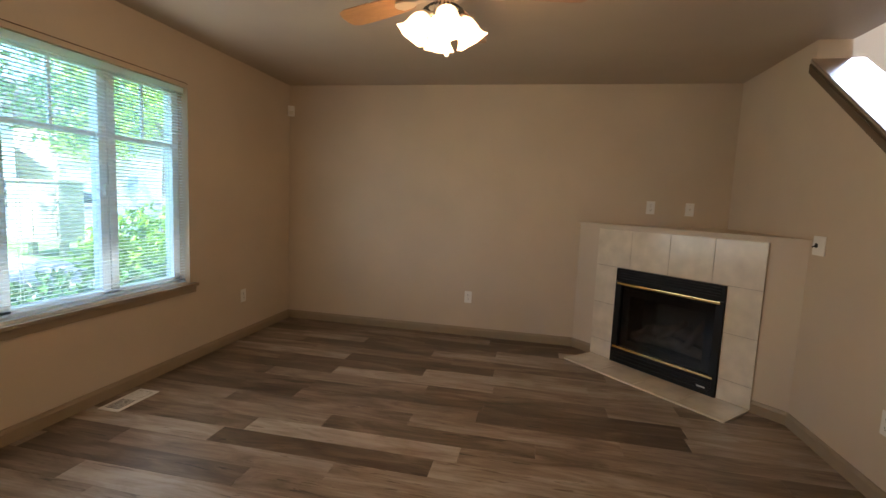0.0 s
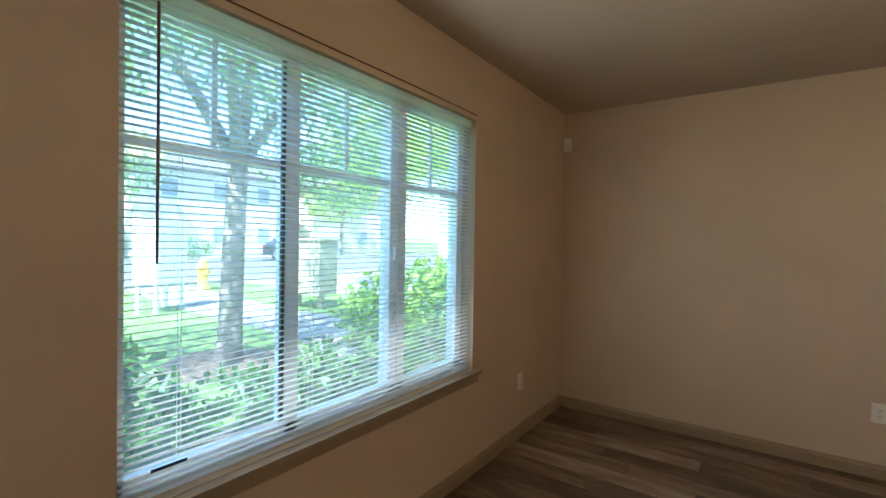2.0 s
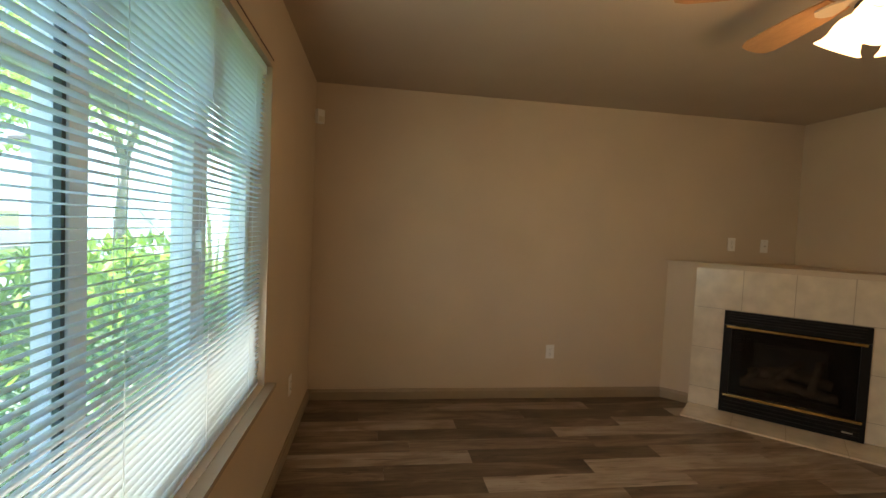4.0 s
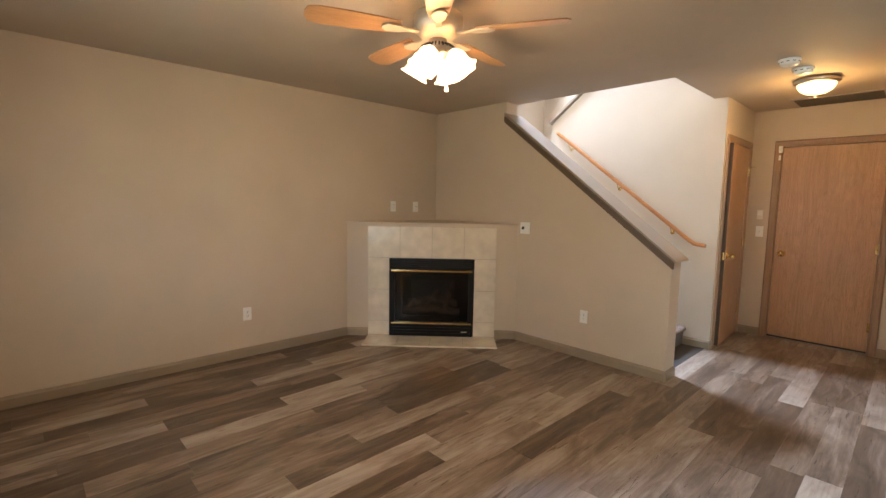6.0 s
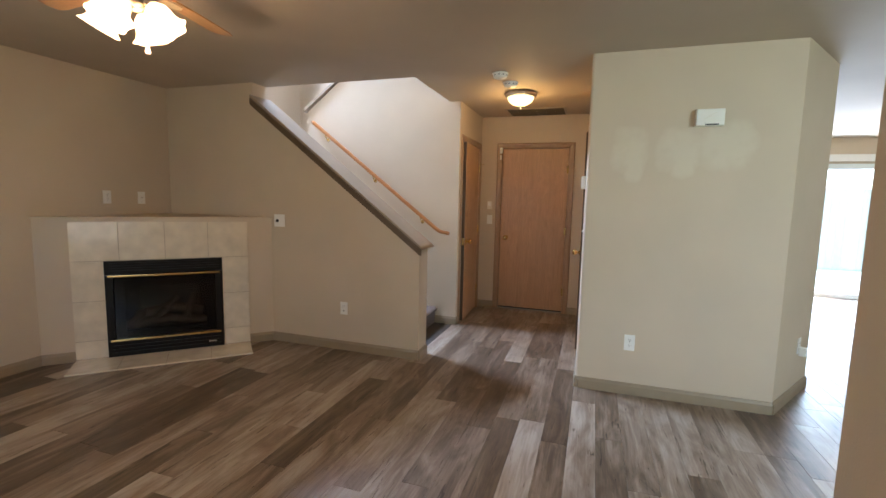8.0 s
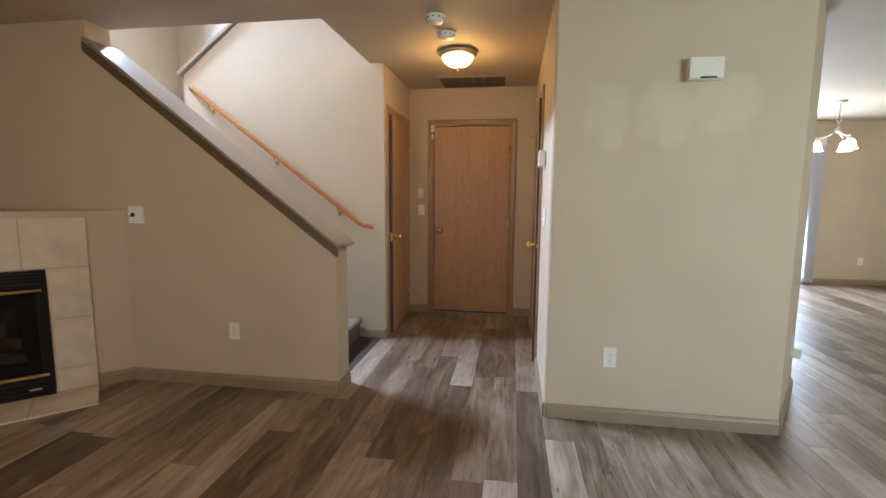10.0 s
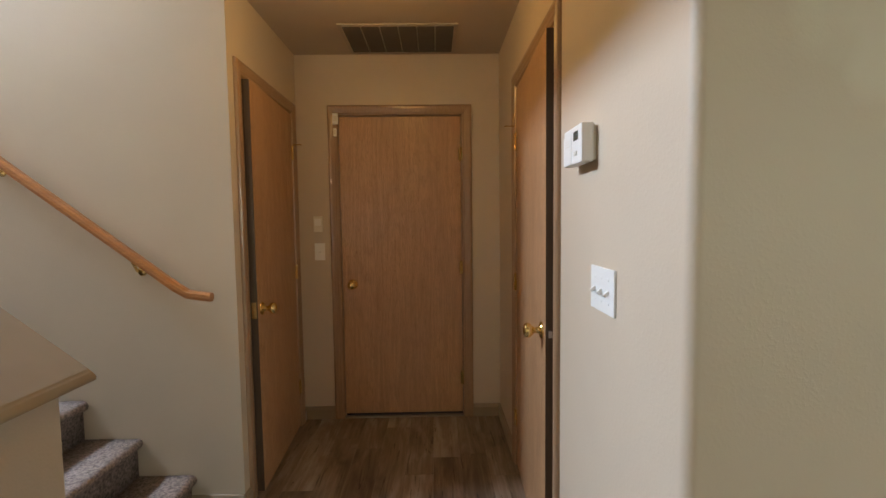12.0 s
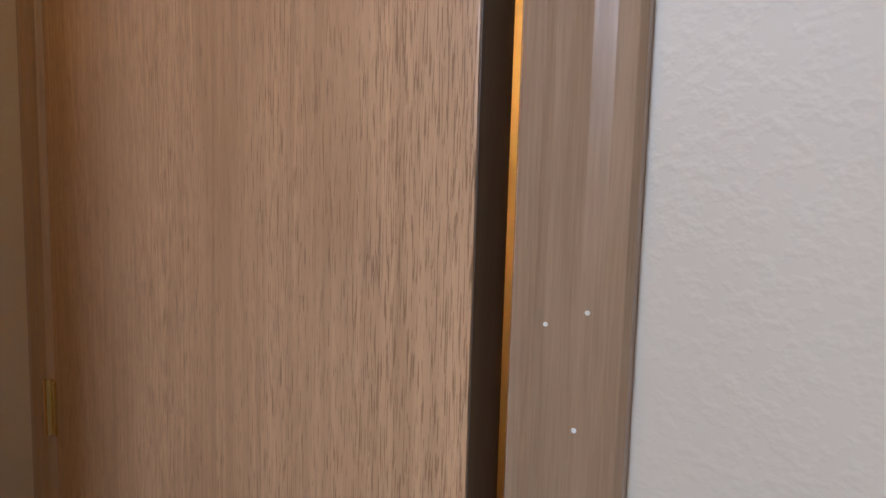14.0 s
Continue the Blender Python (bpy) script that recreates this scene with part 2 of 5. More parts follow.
def patched_paint(name, spots):
    """Wall paint with paler touched-up spots (y, z, half width, half height)."""
    m = paint(name, (0.56, 0.462, 0.345))
    n, l = m.node_tree.nodes, m.node_tree.links
    b = n["Principled BSDF"]
    base = b.inputs["Base Color"].links[0].from_socket
    tc, wob = n.new("ShaderNodeTexCoord"), n.new("ShaderNodeTexNoise")
    wob.inputs["Scale"].default_value = 9.0
    l.new(tc.outputs["Object"], wob.inputs["Vector"])
    sep = n.new("ShaderNodeSeparateXYZ")
    l.new(tc.outputs["Object"], sep.inputs[0])

    def math_node(op, a, c):
        k = n.new("ShaderNodeMath")
        k.operation = op
        for s, v in zip(k.inputs, (a, c)):
            if isinstance(v, (int, float)):
                s.default_value = v
            else:
                l.new(v, s)
        return k.outputs[0]

    total = 0.0
    for y, z, ry, rz in spots:
        dy = math_node("DIVIDE", math_node("SUBTRACT", sep.outputs["Y"], y), ry)
        dz = math_node("DIVIDE", math_node("SUBTRACT", sep.outputs["Z"], z), rz)
        d = math_node("ADD", math_node("POWER", math_node("ABSOLUTE", dy, 0), 3.0), math_node("POWER", math_node("ABSOLUTE", dz, 0), 3.0))
        d = math_node("ADD", d, math_node("MULTIPLY", math_node("SUBTRACT", wob.outputs["Fac"], 0.5), 2.6))
        mr = n.new("ShaderNodeMapRange")
        mr.inputs["From Min"].default_value, mr.inputs["From Max"].default_value = 1.55, 0.15
        l.new(d, mr.inputs["Value"])
        total = math_node("MAXIMUM", total, mr.outputs[0])
    mix = n.new("ShaderNodeMixRGB")
    l.new(math_node("MULTIPLY", total, 0.44), mix.inputs[0])
    l.new(base, mix.inputs[1])
    mix.inputs[2].default_value = rgba((0.68, 0.62, 0.50))
    l.new(mix.outputs[0], b.inputs["Base Color"])
    return m


WALL = paint("tan_wall_paint", (0.56, 0.462, 0.345))
CEIL = paint("ceiling_paint", (0.50, 0.42, 0.325), 0.7, 0.35)
PATCHED = patched_paint("touched_up_wall_paint", ((0.43, 1.77, 0.11, 0.15), (0.40, 1.64, 0.06, 0.09), (0.12, 1.77, 0.13, 0.14), (0.09, 1.66, 0.07, 0.08), (-0.17, 1.79, 0.15, 0.15)))
TRIM = simple("taupe_trim_paint", (0.29, 0.225, 0.15), 0.4, vary=0.06, bump=0.05, bump_scale=60)
CASING = wood("door_casing_oak", (0.24, 0.145, 0.080), (0.365, 0.230, 0.132), (26, 26, 1.0), 0.35, bump=0.4, coat=0.2)
OAK = veneer("oak_door_veneer", (0.26, 0.135, 0.060), (0.58, 0.345, 0.18))
EDGE = wood("door_edge_dark", (0.05, 0.03, 0.018), (0.09, 0.055, 0.03), (20, 20, 1.0), 0.5)
RAILWOOD = wood("handrail_oak", (0.34, 0.13, 0.035), (0.50, 0.215, 0.065), (12, 1.0, 12), 0.3, coat=0.3)
PLANK = plank_vinyl("vinyl_plank")
PLANKFAR = plank_vinyl("vinyl_plank_far", True)
SUBFLOOR = simple("floor_joint", (0.05, 0.04, 0.032), 0.7)
BRASS = simple("polished_brass", (0.83, 0.62, 0.26), 0.16, 1.0, 0.04)
STEEL = simple("brushed_nickel", (0.55, 0.51, 0.46), 0.3, 1.0, 0.05, 20)
WHITE = simple("white_plastic", (0.80, 0.79, 0.75), 0.32, vary=0.02)
IVORY = simple("ivory_plastic", (0.70, 0.66, 0.56), 0.35, vary=0.02)
BLACK = simple("black_enamel", (0.006, 0.006, 0.006), 0.48, vary=0.2)
BLACK.node_tree.nodes["Principled BSDF"].inputs["Specular IOR Level"].default_value = 0.25
DARKSLOT = simple("dark_slot", (0.02, 0.02, 0.02), 0.6)
TILE = simple("cream_ceramic_tile", (0.68, 0.60, 0.475), 0.26, vary=0.12, scale=7, coat=0.3)
GROUT = simple("tile_grout", (0.40, 0.34, 0.26), 0.85, vary=0.1, scale=30)
BLIND = slat_paint("white_blind_slat", (0.93, 0.97, 0.98))
VINYL = simple("white_vinyl_frame", (0.85, 0.89, 0.90), 0.35, vary=0.02)
# bright window's veiling glare is put into the pane as haze
GLASS = clear_glass("window_glass", haze=0.11)


# ---- building helpers ----
def obj(name, bm, material, parent=None, label="", smooth=False):
    me = bpy.data.meshes.new(name)
    bmesh.ops.recalc_face_normals(bm, faces=bm.faces)
    if smooth:
        for f in bm.faces:
            f.smooth = True
    bm.to_mesh(me)
    bm.free()
    for m in (material if isinstance(material, (list, tuple)) else [material]):
        me.materials.append(m)
    ob = new(name, me)
    if parent:
        ob.parent = parent
    if label:
        ob["label"] = label
    return ob


def part(name, bm, material, parent, label="", smooth=False):
    return obj(name, bm, material, parent, label, smooth)


def thing(name, x, y, z, label, category, group="", rz=0.0):
    e = new(name)
    e.matrix_world = pose(x, y, z, 0, 0, rz)
    e.empty_display_size = 0.05
    return tagged(e, label, category, group)


def add_box(bm, x0, x1, y0, y1, z0, z1, m=None, bevel=0.0):
    vs = [bm.verts.new((x, y, z)) for x in (x0, x1) for y in (y0, y1) for z in (z0, z1)]
    fs = [bm.faces.new([vs[i] for i in q]) for q in ((0, 1, 3, 2), (4, 6, 7, 5), (0, 4, 5, 1), (2, 3, 7, 6), (0, 2, 6, 4), (1, 5, 7, 3))]
    if bevel:
        es = list({e for f in fs for e in f.edges})
        r = bmesh.ops.bevel(bm, geom=es, offset=bevel, segments=2, profile=0.7, affect="EDGES")
        vs = list({v for f in r["faces"] for v in f.verts} | {v for v in vs if v.is_valid})
    if m:
        bmesh.ops.transform(bm, matrix=m, verts=vs)
    return vs


def boxm(*a, m=None, bevel=0.0):
    bm = bmesh.new()
    add_box(bm, *a, m=m, bevel=bevel)
    return bm


def prism(points, axis, a, b):
    """A polygon in the plane across the axis, drawn out from a to b."""
    bm = bmesh.new()

    def put(p, h):
        return {"x": (h, p[0], p[1]), "y": (p[0], h, p[1]), "z": (p[0], p[1], h)}[axis]

    lo, hi = [bm.verts.new(put(p, a)) for p in points], [bm.verts.new(put(p, b)) for p in points]
    bm.faces.new(lo)
    bm.faces.new(hi[::-1])
    for i in range(len(points)):
        j = (i + 1) % len(points)
        bm.faces.new((lo[i], hi[i], hi[j], lo[j]))
    return bm


def add_lathe(bm, profile, seg=24, m=None, close=False):
    """Rings of (radius, height) turned about z."""
    rings = []
    for r, z in profile:
        rings.append([bm.verts.new((r * math.cos(k * math.tau / seg), r * math.sin(k * math.tau / seg), z)) for k in range(seg)] if r > 1e-5 else [bm.verts.new((0, 0, z))])
    for p, q in zip(rings, rings[1:]):
        for k in range(seg):
            j = (k + 1) % seg
            if len(p) == 1 and len(q) == 1:
                continue
            if len(p) == 1:
                bm.faces.new((p[0], q[j], q[k]))
            elif len(q) == 1:
                bm.faces.new((p[k], p[j], q[0]))
            else:
                bm.faces.new((p[k], p[j], q[j], q[k]))
    vs = [v for r in rings for v in r]
    if m:
        bmesh.ops.transform(bm, matrix=m, verts=vs)
    return vs


def lathe(profile, seg=24, m=None):
    bm = bmesh.new()
    add_lathe(bm, profile, seg, m)
    return bm


def tube(points, radius, seg=10, taper=None):
    """A round bar along points."""
    bm = bmesh.new()
    pts = [Vector(p) for p in points]
    rings = []
    for i, p in enumerate(pts):
        d = (pts[min(i + 1, len(pts) - 1)] - pts[max(i - 1, 0)]).normalized()
        q = d.to_track_quat("Z", "Y").to_matrix()
        r = taper[i] if taper else radius
        rings.append([bm.verts.new(p + q @ Vector((r * math.cos(k * math.tau / seg), r * math.sin(k * math.tau / seg), 0))) for k in range(seg)])
    for a, b in zip(rings, rings[1:]):
        for k in range(seg):
            bm.faces.new((a[k], a[(k + 1) % seg], b[(k + 1) % seg], b[k]))
    bm.faces.new(rings[0][::-1])
    bm.faces.new(rings[-1])
    return bm


def wall(name, axis, a, b, u0, u1, z0, z1, holes=(), material=None):
    """A wall across the axis from a to b thick, with openings (u0, u1, z0, z1) cut right through."""
    us = sorted({u0, u1, *[h for q in holes for h in q[:2]]})
    zs = sorted({z0, z1, *[h for q in holes for h in q[2:]]})
    us, zs = [u for u in us if u0 <= u <= u1], [z for z in zs if z0 <= z <= z1]
    bm, cache = bmesh.new(), {}

    def solid(i, k):
        if not (0 <= i < len(us) - 1 and 0 <= k < len(zs) - 1):
            return False
        cu, cz = (us[i] + us[i + 1]) / 2, (zs[k] + zs[k + 1]) / 2
        return not any(h[0] < cu < h[1] and h[2] < cz < h[3] for h in holes)

    def v(i, k, s):
        key = (i, k, s)
        if key not in cache:
            h = b if s else a
            cache[key] = bm.verts.new((h, us[i], zs[k]) if axis == "x" else (us[i], h, zs[k]))
        return cache[key]

    for i in range(len(us) - 1):
        for k in range(len(zs) - 1):
            if not solid(i, k):
                continue
            for s in (0, 1):
                bm.faces.new((v(i, k, s), v(i + 1, k, s), v(i + 1, k + 1, s), v(i, k + 1, s)))
            for di, dk, p, q in ((-1, 0, (i, k), (i, k + 1)), (1, 0, (i + 1, k), (i + 1, k + 1)), (0, -1, (i, k), (i + 1, k)), (0, 1, (i, k + 1), (i + 1, k + 1))):
                if not solid(i + di, k + dk):
                    bm.faces.new((v(*p, 0), v(*q, 0), v(*q, 1), v(*p, 1)))
    return tagged(obj(name, bm, material or WALL), kind="structure")


def structure(name, bm, material, label=""):
    return tagged(obj(name, bm, material), label, kind="structure")


# ---- the large structure ----
W, N, S = -2.745, 4.783, -0.06          # living room: west, north and south faces
STX, STX2, FARX = 1.482, 1.675, 2.69    # stair wall faces and the wall beyond the stair
PILX, HS, HN, HE = 1.395, 0.712, 2.055, 3.68  # block by the hall, hall faces
H = 2.44
RC = 0.022                              # radius of the rounded block corner
DX, DS = 6.40, -4.75                    # dining room east and south faces
WIN = (1.575, 3.357, 0.618, 2.067)
SLOPE = 0.765

wall("wall_west", "x", W - 0.16, W, S - 0.12, N + 0.12, -0.1, H + 0.3, [WIN])
wall("wall_north", "y", N, N + 0.12, W, HE + 0.12, -0.1, 5.0, [(2.10, 3.22, 3.46, 3.86)])
wall("wall_south", "y", S - 0.12, S, W, -0.56, -0.1, H + 0.3)
# stair wall, cut along the slope of the stair
structure("wall_stair", prism([(2.03, -0.1), (N, -0.1), (N, H + 0.3), (3.735, H + 0.3), (3.735, 2.280), (2.03, 0.97)], "x", STX, STX2), WALL)
# wall between the flights, with the raking top of the upper flight
structure("wall_flights", prism([(HN, -0.1), (3.965, -0.1), (3.965, 2.40), (HN, 3.85)], "x", FARX, FARX + 0.12), WALL)
wall("wall_hall_north", "y", HN, HN + 0.12, FARX + 0.12, HE, -0.1, H, [(2.81, 3.57, -0.02, 2.045)])
wall("wall_hall_east", "x", HE, HE + 0.12, HS - 0.12, N, -0.1, 5.0, [(0.96, 1.785, -0.02, 2.05)])
wall("wall_hall_south", "y", HS - 0.12, HS, PILX + 0.12, HE, -0.1, H + 0.3, [(2.256, 3.044, -0.02, 2.05)])
wall("wall_block", "x", PILX, PILX + 0.12, -0.565, HS - RC, -0.1, H + 0.3, material=PATCHED)
ARC = [(PILX + RC - RC * math.cos(k * math.pi / 20), HS - RC + RC * math.sin(k * math.pi / 20)) for k in range(11)]
structure("wall_block_corner", prism(ARC + [(PILX + 0.12, HS), (PILX + 0.12, HS - RC)], "z", -0.1, H + 0.3), WALL)
structure("wall_block_angle", prism([(PILX, -0.565), (2.08, -1.0), (2.13, -0.88), (PILX + 0.12, -0.50)], "z", -0.1, H + 0.3), WALL)
wall("wall_dining_north", "y", -1.0, -0.88, 2.12, DX, -0.1, H + 0.3)
wall("wall_dining_east", "x", DX, DX + 0.14, DS, -0.88, -0.1, H + 0.3, [(-3.50, -1.70, -0.02, 2.06)])
wall("wall_dining_south", "y", DS - 0.12, DS, W, DX + 0.14, -0.1, H + 0.3)
# opening added for the unseen, assumed kitchen window
wall("wall_dining_west", "x", W - 0.16, W, DS, S - 0.12, -0.1, H + 0.3, [(-3.2, -1.4, 0.88, 2.06)])
# small room behind the ajar door, and behind the closet
wall("wall_bath_west", "x", PILX + 0.12, PILX + 0.2, -0.5, HS - 0.12, -0.1, H)
wall("wall_bath_east", "x", HE, HE + 0.12, -0.88, HS - 0.12, -0.1, H)
# floors above and the upper stairwell
FL2 = H + 0.3
wall("wall_upper_west", "x", STX, STX + 0.12, HN - 0.5, N, FL2, 5.0)
wall("wall_upper_south", "y", HN - 0.62, HN - 0.5, STX, HE, FL2, 5.0)
structure("ceiling_upper", boxm(STX, HE + 0.12, HN - 0.62, N + 0.12, 5.0, 5.1), CEIL)
bm = bmesh.new()
for q in ((W - 0.16, STX2, DS - 0.12, N), (STX2, HE, DS - 0.12, HN + 0.12), (HE, DX + 0.14, DS - 0.12, HS - 0.12)):
    add_box(bm, *q, H, FL2)
structure("ceiling", bm, CEIL)
structure("floor", boxm(W - 0.1, DX + 0.1, DS - 0.1, N + 0.1, -0.12, -0.004), SUBFLOOR)


# ---- baseboards ----
def baseboard(p, q, h=0.085, t=0.014):
    """A moulded board along the floor from p to q, its back on the line and its face to the left of it."""
    d = Vector((q[0] - p[0], q[1] - p[1], 0))
    n = Vector((-d.y, d.x, 0)).normalized()
    bm = bmesh.new()
    prof = ((0, 0), (t, 0), (t, h - 0.022), (t - 0.005, h - 0.012), (t - 0.007, h - 0.003), (0.002, h), (0, h))
    ends = [[bm.verts.new(Vector((*e, 0)) + n * a + Vector((0, 0, b))) for a, b in prof] for e in (p, q)]
    for i in range(len(prof)):
        j = (i + 1) % len(prof)
        bm.faces.new((ends[0][i], ends[0][j], ends[1][j], ends[1][i]))
    bm.faces.new(ends[0])
    bm.faces.new(ends[1][::-1])
    return tagged(obj("baseboard", bm, TRIM), "taupe painted moulded baseboard along the wall", kind="structure")


FO = Vector((0.24, N, 0))                       # fireplace face: left end, direction, way out
FU, FN = Vector((0.70711, -0.70711, 0)), Vector((-0.70711, -0.70711, 0))
FLEN = (STX - 0.24) / 0.70711


def fp(u, n, z):
    return FO + FU * u + FN * n + Vector((0, 0, z))


FM = Matrix((( FU.x, FN.x, 0, FO.x), (FU.y, FN.y, 0, FO.y), (0, 0, 1, 0), (0, 0, 0, 1)))
a0, a1 = fp(0, 0, 0), fp(FLEN, 0, 0)
b0, b1 = fp(0.222, 0, 0), fp(1.546, 0, 0)
for p, q in (((W, N), (W, S)), ((a0.x, N), (W, N)), ((b0.x, b0.y), (a0.x, a0.y)), ((a1.x, a1.y), (b1.x, b1.y)), ((STX, 2.03), (STX, a1.y)),
             ((STX2, 2.03), (STX, 2.03)), ((FARX, HN), (FARX, 2.33)), ((2.752, HN), (FARX, HN)), ((HE, HN), (3.625, HN)), ((HE, 1.845), (HE, HN)), ((HE, HS), (HE, 0.90)),
             ((3.112, HS), (HE, HS)), ((PILX + RC, HS), (2.192, HS)), ((PILX, HS - RC), (PILX + 0.0065, HS - 0.0065)), ((PILX + 0.0065, HS - 0.0065), (PILX + RC, HS)), ((PILX, -0.565), (PILX, HS - RC)), ((2.08, -1.0), (PILX, -0.565)),
             ((DX, -1.0), (2.08, -1.0)), ((DX, DS), (DX, -3.56)), ((W, DS), (DX, DS)), ((W, S), (-0.56, S)), ((-0.56, S), (-0.56, S - 0.12))):
    baseboard(p, q)

# ---- window ----
win = tagged(new("window_1"), "white vinyl three-pane window with grilles in the upper third", kind="structure")
y0, y1, z0, z1 = WIN
GX = W - 0.115
for q in ((y0, y0 + 0.045, z0, z1), (y1 - 0.058, y1, z0, z1), (y0, y1, z0, z0 + 0.05), (y0, y1, z1 - 0.045, z1), (2.145, 2.203, z0, z1), (2.722, 2.775, z0, z1), (2.785, 2.838, z0, z1)):
    part("window_frame", boxm(GX - 0.035, GX + 0.03, *q, bevel=0.004), VINYL, win)
for ya, yb in ((y0 + 0.045, 2.145), (2.203, 2.722), (2.838, y1 - 0.058)):
    part("sash_rail", boxm(GX - 0.012, GX + 0.012, ya, yb, 1.625, 1.652), VINYL, win)
    part("muntin", boxm(GX - 0.008, GX + 0.008, (ya + yb) / 2 - 0.009, (ya + yb) / 2 + 0.009, 1.652, z1 - 0.045), VINYL, win)
    pane = part("pane", boxm(GX - 0.003, GX + 0.003, ya, yb, z0 + 0.05, z1 - 0.045), GLASS, win)
    pane.visible_shadow = False
GASKET = simple("grey_weather_gasket", (0.07, 0.10, 0.10), 0.6)
part("gasket", boxm(GX + 0.012, GX + 0.026, 2.130, 2.142, z0 + 0.05, z1 - 0.045), GASKET, win, "dark weather gasket")
part("latch", boxm(GX + 0.03, GX + 0.05, 2.74, 2.765, 1.27, 1.34, bevel=0.004), VINYL, win)
sill = obj("window_sill", prism([(W + 0.045, z0 - 0.002), (W - 0.08, z0 - 0.002), (W - 0.08, z0 - 0.024), (W + 0.001, z0 - 0.024), (W + 0.001, z0 - 0.075), (W + 0.016, z0 - 0.075), (W + 0.020, z0 - 0.03), (W + 0.045, z0 - 0.022)], "y", y0 - 0.045, y1 + 0.045), TRIM)
tagged(sill, "taupe painted wooden window sill with moulded apron", kind="structure")

# mini blind in the window recess
BX = W - 0.038
blind = thing("window_blind", BX, 2.466, z1 - 0.03, "white aluminium mini blind lowered with open slats", "blind")
BL0, BL1 = y0 + 0.012 - 2.466, y1 - 0.012 - 2.466
part("headrail", boxm(-0.016, 0.016, BL0, BL1, -0.012, 0.028, bevel=0.003), BLIND, blind)


def slat_mesh(bend=0.0):
    bm, rows = bmesh.new(), []
    for k in range(13):
        y = BL0 + (BL1 - BL0) * k / 12
        drop = -bend * math.sin(math.pi * min(1, max(0, (k - 0.5) / 10))) ** 2
        ring = []
        for i in range(5):
            u = (i / 4 - 0.5) * 0.025
            ring.append(bm.verts.new((u, y, 0.0022 * (1 - (u / 0.0125) ** 2) + u * 0.10 + drop)))
        rows.append(ring)
    for a, b in zip(rows, rows[1:]):
        for i in range(4):
            bm.faces.new((a[i], a[i + 1], b[i + 1], b[i]))
    top = list(bm.faces)
    bmesh.ops.solidify(bm, geom=top, thickness=0.0005)
    return bm


first = part("slat", slat_mesh(), BLIND, blind, smooth=True)
PITCH, NSLAT = 0.0212, 64
first.location = (0, 0, -0.03)
for k in range(1, NSLAT):
    s = new("slat", first.data)
    s.parent, s.location = blind, (0, 0, -0.03 - k * PITCH)
zb = -0.03 - NSLAT * PITCH
bent = part("slat", slat_mesh(0.05), BLIND, blind, "bent sagging slat", smooth=True)
bent.location = (0.004, 0, zb + 0.085)
for k in range(3):
    s = new("slat", first.data)
    s.parent, s.location = blind, (0, 0, zb + 0.001 - k * 0.003)
part("bottom_rail", boxm(-0.012, 0.012, BL0, BL1, zb - 0.024, zb - 0.010, bevel=0.003), BLIND, blind)
for y in (-0.72, -0.24, 0.24, 0.72):
    for x in (-0.0125, 0.0125):
        part("ladder_cord", boxm(x - 0.0006, x + 0.0006, y - 0.0006, y + 0.0006, zb - 0.02, 0), BLIND, blind)
part("maker_sticker", boxm(0.0128, 0.0132, -0.80, -0.70, zb + 0.044, zb + 0.054), simple("navy_sticker", (0.01, 0.02, 0.12), 0.4), blind, "small navy blue sticker")
WANDM = simple("brown_wand", (0.11, 0.055, 0.035), 0.3, vary=0.1)
part("wand", tube([(0.022, 1.675 - 2.466, -0.02), (0.026, 1.674 - 2.466, -0.4), (0.030, 1.671 - 2.466, -0.75)], 0.0042, 8), WANDM, blind, "brown plastic tilt wand")

wire = thing("wire", W, 2.4, z1 + 0.03, "thin dark wire stapled along the window head", "wire")
part("cord", tube([(0.003, -1.0, 0.002), (0.003, -0.4, 0.0), (0.003, 0.3, 0.003), (0.003, 0.94, 0.0), (0.003, 0.955, -0.004)], 0.0028, 6), WANDM, wire)
for y in (-0.7, 0.0, 0.7):
    part("staple", boxm(0.0, 0.007, y - 0.002, y + 0.002, -0.004, 0.006), STEEL, wire)

# ---- fireplace ----
FH = 1.178
bm = prism([(0, -0.05), (0.43, -0.05), (0.43, 0.84), (1.34, 0.84), (1.34, -0.05), (FLEN, -0.05), (FLEN, FH), (0, FH)], "y", -0.12, 0)
bmesh.ops.transform(bm, matrix=FM, verts=bm.verts)
structure("wall_fireplace", bm, WALL)
ledge = prism([(a0.x - 0.012, N), fp(-0.012, 0.014, 0).xy[:], fp(FLEN + 0.012, 0.014, 0).xy[:], (STX, a1.y - 0.012), (STX, N)], "z", FH, FH + 0.016)
structure("mantel_ledge", ledge, WALL, "painted triangular ledge above the fireplace")
fire = thing("fireplace", 0, 0, 0, "corner gas fireplace, black metal with brass trim and ceramic logs", "fireplace")
fire.matrix_world = FM
F0, F1, FT = 0.4455, 1.3225, 0.827


def fbox(name, mat, *a, bevel=0.0, label=""):
    return part(name, boxm(*a, bevel=bevel), mat, fire, label)


